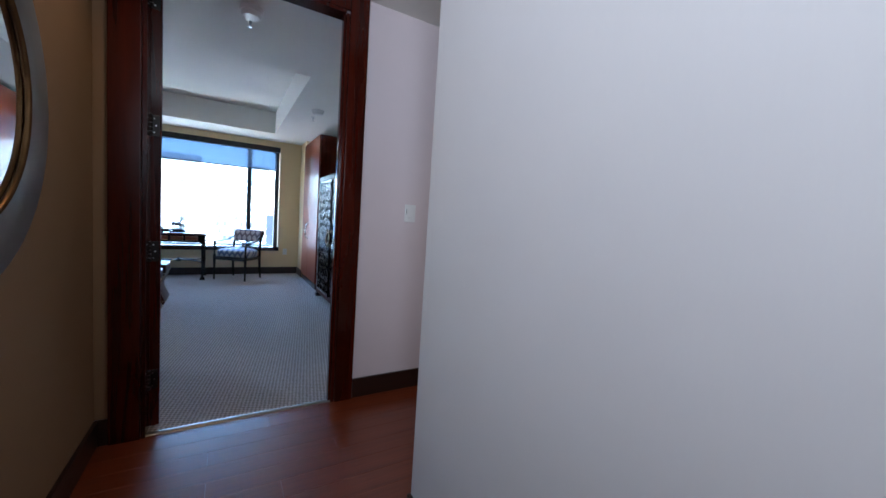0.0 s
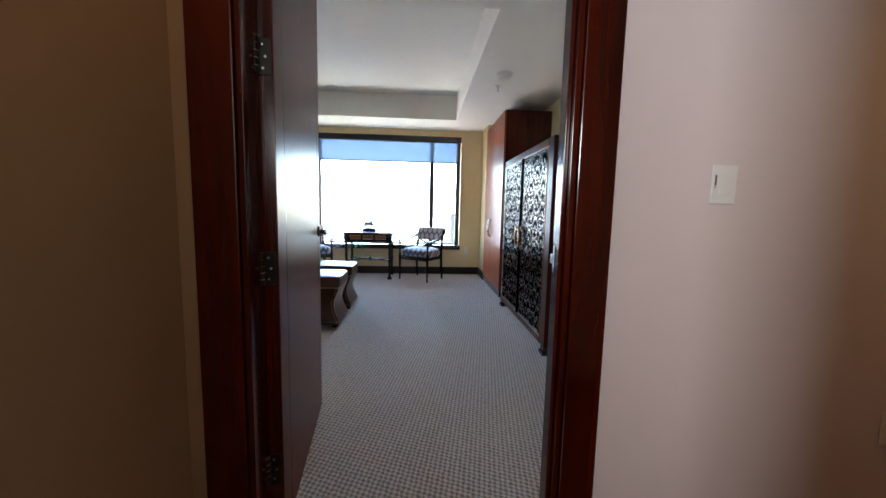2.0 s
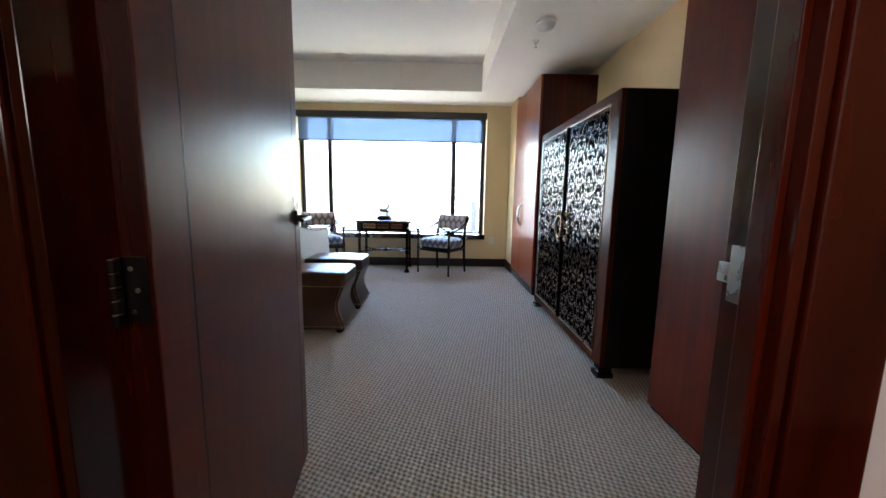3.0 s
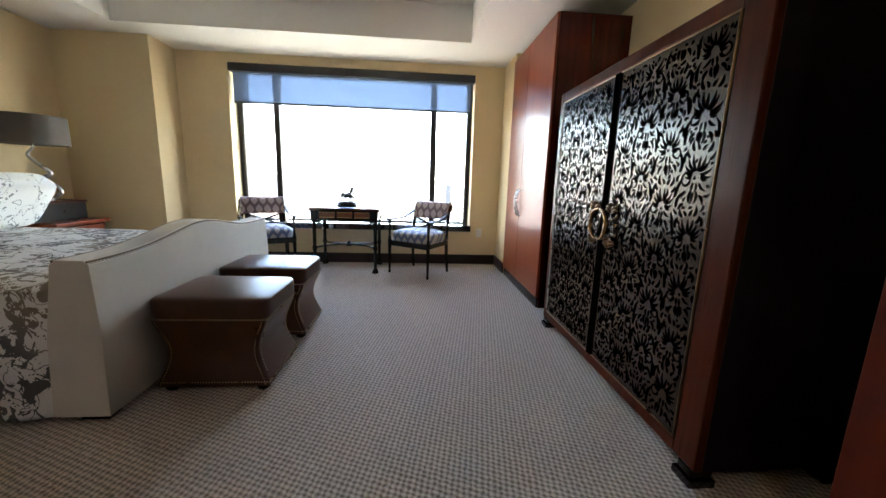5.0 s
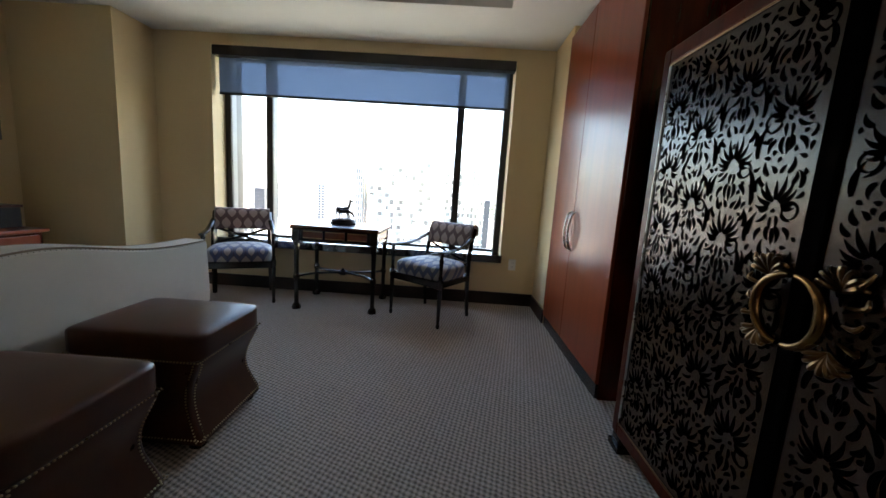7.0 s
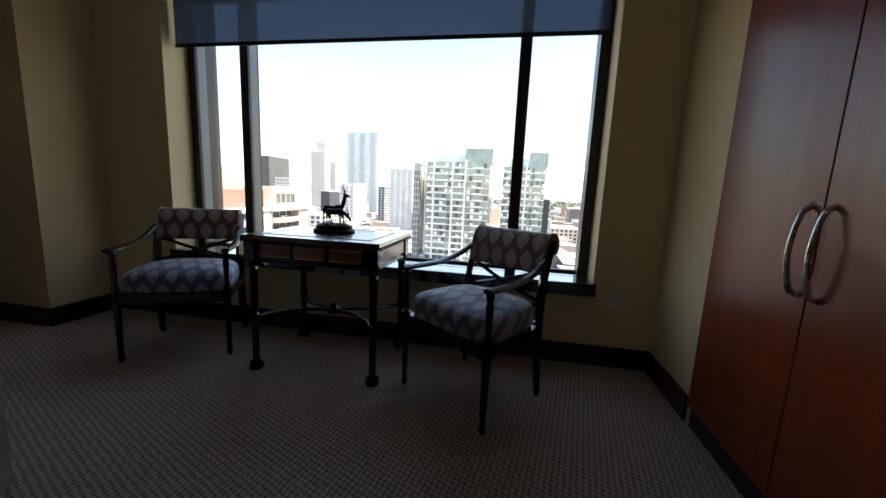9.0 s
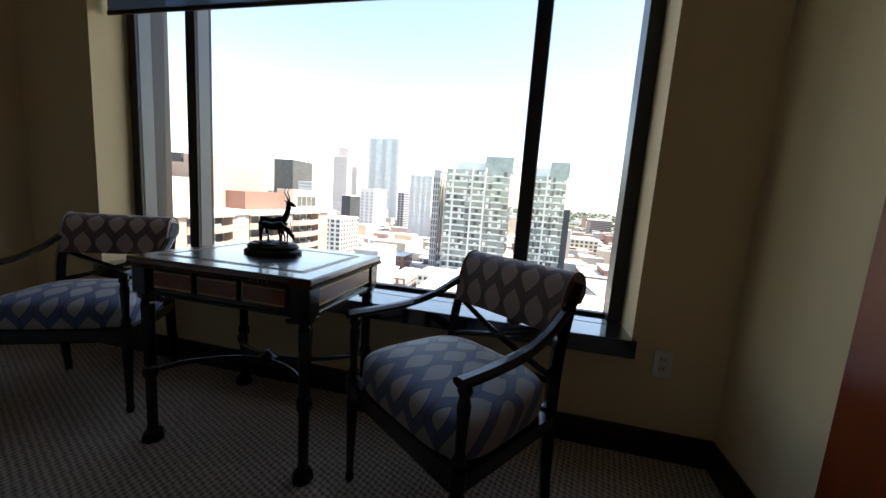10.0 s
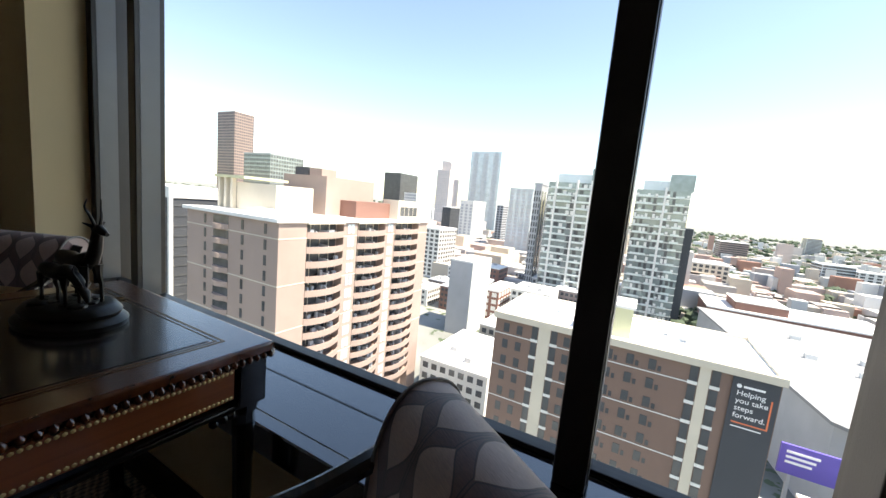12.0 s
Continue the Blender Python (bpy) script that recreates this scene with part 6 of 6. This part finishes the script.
# ---- the glass apartment towers ----
def glass_tower(b_left, b_right, d, slope, depth, label, fins):
    x0 = EYE_X - d * math.tan(radians(b_left))
    x1 = EYE_X - d * math.tan(radians(b_right))
    y0, top = EYE_Y + d, 1.2 + slope * d
    t = thing("glass_tower", (0, 0, 0), 0, label, "building")
    part("glazing", box(x0, y0, GROUND, x1, y0 + depth, top), C["glass_green"], t)
    part("crown", box(x0 + 0.12 * (x1 - x0), y0 + 2, top, x1 - 0.25 * (x1 - x0), y0 + depth - 2, top + 5), C["glass_blue"], t)
    part("crown", box(x0 + 0.6 * (x1 - x0), y0 + 1, top, x1 + 1.0, y0 + depth - 3, top + 8.5), C["glass_green"], t)
    storey = 3.9
    me = {}
    n = int((top - GROUND) / storey)
    rnd = random.Random(int(d + x0))
    for w in (0.16, 0.22, 0.3):
        m = bpy.data.meshes.new("balcony_slab")
        q = box(0, -1.3, 0, w * (x1 - x0), 0.1, 0.22)
        box(0, -1.34, 0.22, w * (x1 - x0), -1.26, 1.15, 0, q)
        q.to_mesh(m), q.free()
        m.materials.append(C["rail"])
        me[w] = m
    band = []
    for f in range(n):
        z = top - (f + 1) * storey
        band.append((x0 - 0.15, y0 - 0.2, z, x1 + 0.15, y0 + depth, z + 0.42))
        for w, u in ((0.3, 0.04), (0.22, 0.42), (0.16, 0.74)):
            ob = new("balcony_slab", me[w])
            ob.parent, ob.location = t, (x0 + (u + rnd.uniform(-0.015, 0.015)) * (x1 - x0), y0, z)
        for k in range(14):
            if rnd.random() < 0.30:
                u = x0 + (k + 0.1) * (x1 - x0) / 14
                band.append((u, y0 - 0.12, z + 0.7, u + 0.7 * (x1 - x0) / 14, y0 + 0.1, z + (2.0 if rnd.random() < 0.5 else 3.1)))
    quads("floor_edges", band, C["white"], t, "white floor edges and blinds", "stuff")
    dark = []
    for f in range(n):
        z = top - (f + 1) * storey
        for k in range(9):
            if rnd.random() < 0.42:
                u = x0 + (k + rnd.uniform(0, 0.4)) * (x1 - x0) / 9
                dark.append((u, y0 - 0.09, z + 0.8, u + 0.5 * (x1 - x0) / 9, y0 + 0.1, z + storey - 0.3))
    quads("openings", dark, C["glass_dark"], t, "dark openings behind the balconies", "stuff")
    for u in fins:
        part("fin", box(x0 + u * (x1 - x0) - 0.5, y0 - 1.5, GROUND, x0 + u * (x1 - x0) + 0.5, y0 + 1, top + 1.5), C["white"], t)


glass_tower(13.4, 3.6, 225, 0.082, 26, "green glass apartment tower with white floor edges", (0.12, 0.42, 0.62))
glass_tower(1.6, -4.7, 225, 0.075, 24, "sea-green glass apartment tower with a slanted crown", (0.55,))
t = thing("office_block", (0, 0, 0), 0, "dark grey slab behind the glass tower", "building")
part("wall", box(20, 262, GROUND, 29, 285, -1), C["slate"], t)
part("roof", box(19.8, 261.8, -1, 29.2, 285.2, -0.4), C["grey"], t)


# ---- the grey hall, its neighbours and the low blocks ----
def flat_hall():
    t = thing("exhibition_hall", (0, 0, 0), 0, "huge hall with a pale grey flat roof and roof units", "building")
    out = [(33, 222), (46, 116), (60, 104), (170, 120), (150, 215)]
    part("wall", slab(out, GROUND, -38.6), C["grey"], t)
    part("roof", slab([(x + (1 if x > 80 else -1), y + (1 if y > 150 else -1)) for x, y in out], -38.6, -37.8), facade("membrane_roof", (0.28, 0.285, 0.29)), t)
    for x, y, w in ((62, 140, 6), (66, 132, 7), (55, 165, 3), (70, 170, 4), (58, 190, 3), (78, 150, 5), (90, 165, 4), (64, 155, 2), (84, 185, 3)):
        part("rooftop_unit", box(x, y, -37.8, x + w, y + w * 0.5, -36.2), C["white"], t)
    t = thing("low_building", (0, 0, 0), 0, "long red brick low building with white roof", "building")
    part("wall", box(42, 262, GROUND, 120, 300, -44), C["brick_dark"], t)
    part("roof", box(41.6, 261.6, -44, 120.4, 300.4, -43.2), C["roof"], t)
    part("upper_block", box(55, 266, -43.2, 78, 292, -39), C["brick_dark"], t)
    part("upper_roof", box(54.6, 265.6, -39, 78.4, 292.4, -38.4), C["roof"], t)
    t = thing("billboard", (0, 0, 0), 0, "purple billboard with pale unreadable lines", "billboard")
    part("panel", box(29.5, 88.0, -39.0, 40.5, 88.5, -33.8), C["purple"], t)
    for k in range(3):
        part("text_bar", box(30.3, 87.9, -35.2 - 0.9 * k, 34.5 - 0.4 * k, 88.0, -34.8 - 0.9 * k), C["letters"], t)
    for x in (31, 39):
        part("post", box(x, 88.1, GROUND, x + 0.5, 88.6, -39.0), C["grey"], t)
    t = thing("low_building", (0, 0, 0), 0, "cream low building with a teal base", "building")
    part("wall", box(25, 64, GROUND, 40, 80, -41), C["teal"], t)
    part("roof", box(24.6, 63.6, -41, 40.4, 80.4, -40.4), C["roof"], t)
    part("upper_block", box(29, 66, -40.4, 39, 77, -36.5), C["cream"], t)
    part("upper_roof", box(28.7, 65.7, -36.5, 39.3, 77.3, -36), C["roof"], t)
    for k, (x, y, w, dd, h, m) in enumerate(((-50, 100, 22, 30, -46, "white"), (-30, 118, 16, 20, -48, "white"), (-46, 136, 26, 18, -44, "cream"), (-18, 112, 12, 22, -42, "white"), (-52, 190, 20, 22, -40, "white"), (-30, 160, 20, 24, -46, "brick_dark"), (-44, 60, 20, 28, -55, "white"), (-12, 150, 20, 30, -47, "white"))):
        t = thing("low_building", (0, 0, 0), 0, "low flat-roofed city building with a white roof", "building")
        part("wall", box(x, y, GROUND, x + w, y + dd, h), C[m], t)
        part("roof", box(x - 0.3, y - 0.3, h, x + w + 0.3, y + dd + 0.3, h + 0.5), C["roof"], t)
        quads("windows", [(x + 1 + 3 * i, y - 0.1, h - 2.8 - 3.4 * f, x + 2.8 + 3 * i, y + 0.1, h - 1.0 - 3.4 * f) for i in range(int(w / 3)) for f in range(3)], C["glass_dark"], t, "rows of windows", "stuff")
        for j in range(4):
            part("rooftop_unit", box(x + 2 + 3.6 * j, y + 4 + 5 * (j % 3), h + 0.5, x + 4 + 3.6 * j, y + 6.2 + 5 * (j % 3), h + 1.6 + 0.5 * (j % 2)), C["grey" if j % 2 else "white"], t)

    fill = random.Random(31)
    for gy in range(5):
        for gx in range(5):
            x, y = -118 + 21 * gx + fill.uniform(-2, 2), 196 + 24 * gy + fill.uniform(-2, 2)
            w, dd, h = fill.uniform(13, 18), fill.uniform(14, 20), fill.uniform(-54, -40)
            if x > -22:
                continue
            t = thing("low_building", (0, 0, 0), 0, "low flat-roofed city block", "building")
            part("wall", box(x, y, GROUND, x + w, y + dd, h), C[fill.choice(("white", "cream", "grey", "brick", "brick_dark"))], t)
            part("roof", box(x - 0.3, y - 0.3, h, x + w + 0.3, y + dd + 0.3, h + 0.5), C[fill.choice(("roof", "roof", "white", "grey"))], t)
            wins = [(x + 1 + 2.6 * i, y - 0.1, h - 2.6 - 3.2 * f, x + 2.6 + 2.6 * i, y + 0.1, h - 1.0 - 3.2 * f) for i in range(int(w / 2.7)) for f in range(4)]
            wins += [(x + w - 0.1, y + 1 + 2.6 * i, h - 2.6 - 3.2 * f, x + w + 0.1, y + 2.6 + 2.6 * i, h - 1.0 - 3.2 * f) for i in range(int(dd / 2.7)) for f in range(4)]
            quads("windows", wins, C["glass_dark"], t, "rows of windows", "stuff")
            for j in range(3):
                u, v = fill.uniform(1, w - 4), fill.uniform(1, dd - 4)
                part("rooftop_unit", box(x + u, y + v, h + 0.5, x + u + fill.uniform(1, 3), y + v + fill.uniform(1, 3), h + fill.uniform(1.2, 2.6)), C["grey" if j else "white"], t)


flat_hall()


def block_paint():
    n = Nodes("low_city_paint")
    rnd = n.node("NewGeometry").outputs["Random Per Island"]
    col = n.ramp(rnd, (0.0, (0.60, 0.58, 0.55)), (0.2, (0.34, 0.18, 0.13)), (0.35, (0.74, 0.73, 0.70)), (0.55, (0.36, 0.34, 0.32)), (0.7, (0.62, 0.52, 0.40)), (0.85, (0.26, 0.28, 0.31)), (1.0, (0.78, 0.77, 0.75)))
    return n.finish(Base_Color=col, Roughness=0.85)


rnd = random.Random(11)
blocks = []
for _ in range(5200):
    b, d = rnd.uniform(-40, 76), 180 * math.exp(rnd.uniform(0, 3.1))
    if d < 260 and (b > -6 or b < -24):
        continue
    if -6 > b > -26 and d < 330:
        continue
    if 30 < b < 66 and d < 330:
        continue
    x, y, _ = at(b, 0, d)
    w, l = rnd.uniform(8, 26), rnd.uniform(8, 26)
    h = rnd.choice((5, 6, 8, 9, 12, 14, 20)) * (1 if rnd.random() < 0.93 else 2.2)
    if d > 1500:
        h *= 0.6
    blocks.append((x, y, GROUND, x + w, y + l, GROUND + h))
city = thing("low_city", (0, 0, 0), 0, "spread of low city buildings with flat roofs", "buildings", "", "stuff")
quads("blocks", blocks, block_paint(), city, "", "stuff")


def woods():
    n = Nodes("hazed_city_foliage")
    r = n.node("NewGeometry").outputs["Random Per Island"]
    # cooler, greyer green: some distance haze is put into the colour
    leaf = n.finish(Base_Color=n.ramp(r, (0.0, (0.040, 0.062, 0.036)), (1.0, (0.085, 0.115, 0.070))), Roughness=0.9)
    verts, faces = [], []
    base = bmesh.new()
    bmesh.ops.create_icosphere(base, subdivisions=1, radius=1)
    bv = [v.co.copy() for v in base.verts]
    bf = [[v.index for v in f.verts] for f in base.faces]
    base.free()
    q = random.Random(5)
    for _ in range(3600):
        b, d = q.uniform(-42, 76), 170 * math.exp(q.uniform(0.2, 3.3))
        if d < 330 and not (-8 < b < -5):
            continue
        x, y, _ = at(b, 0, d)
        for _ in range(3):
            s, k = q.uniform(2.2, 5.0) * (1 + d / 1500), len(verts)
            ox, oy, oz = q.gauss(0, 4), q.gauss(0, 4), q.uniform(3, 8)
            verts += [(x + ox + v.x * s * q.uniform(0.6, 1.25), y + oy + v.y * s * q.uniform(0.6, 1.25), GROUND + oz + v.z * s * q.uniform(0.5, 0.9)) for v in bv]
            faces += [[i + k for i in f] for f in bf]
    me = bpy.data.meshes.new("tree_crowns")
    me.from_pydata(verts, [], faces)
    me.materials.append(leaf)
    tagged(new("distant_trees", me), "green tree crowns between the distant buildings", "trees", "", "stuff")


woods()
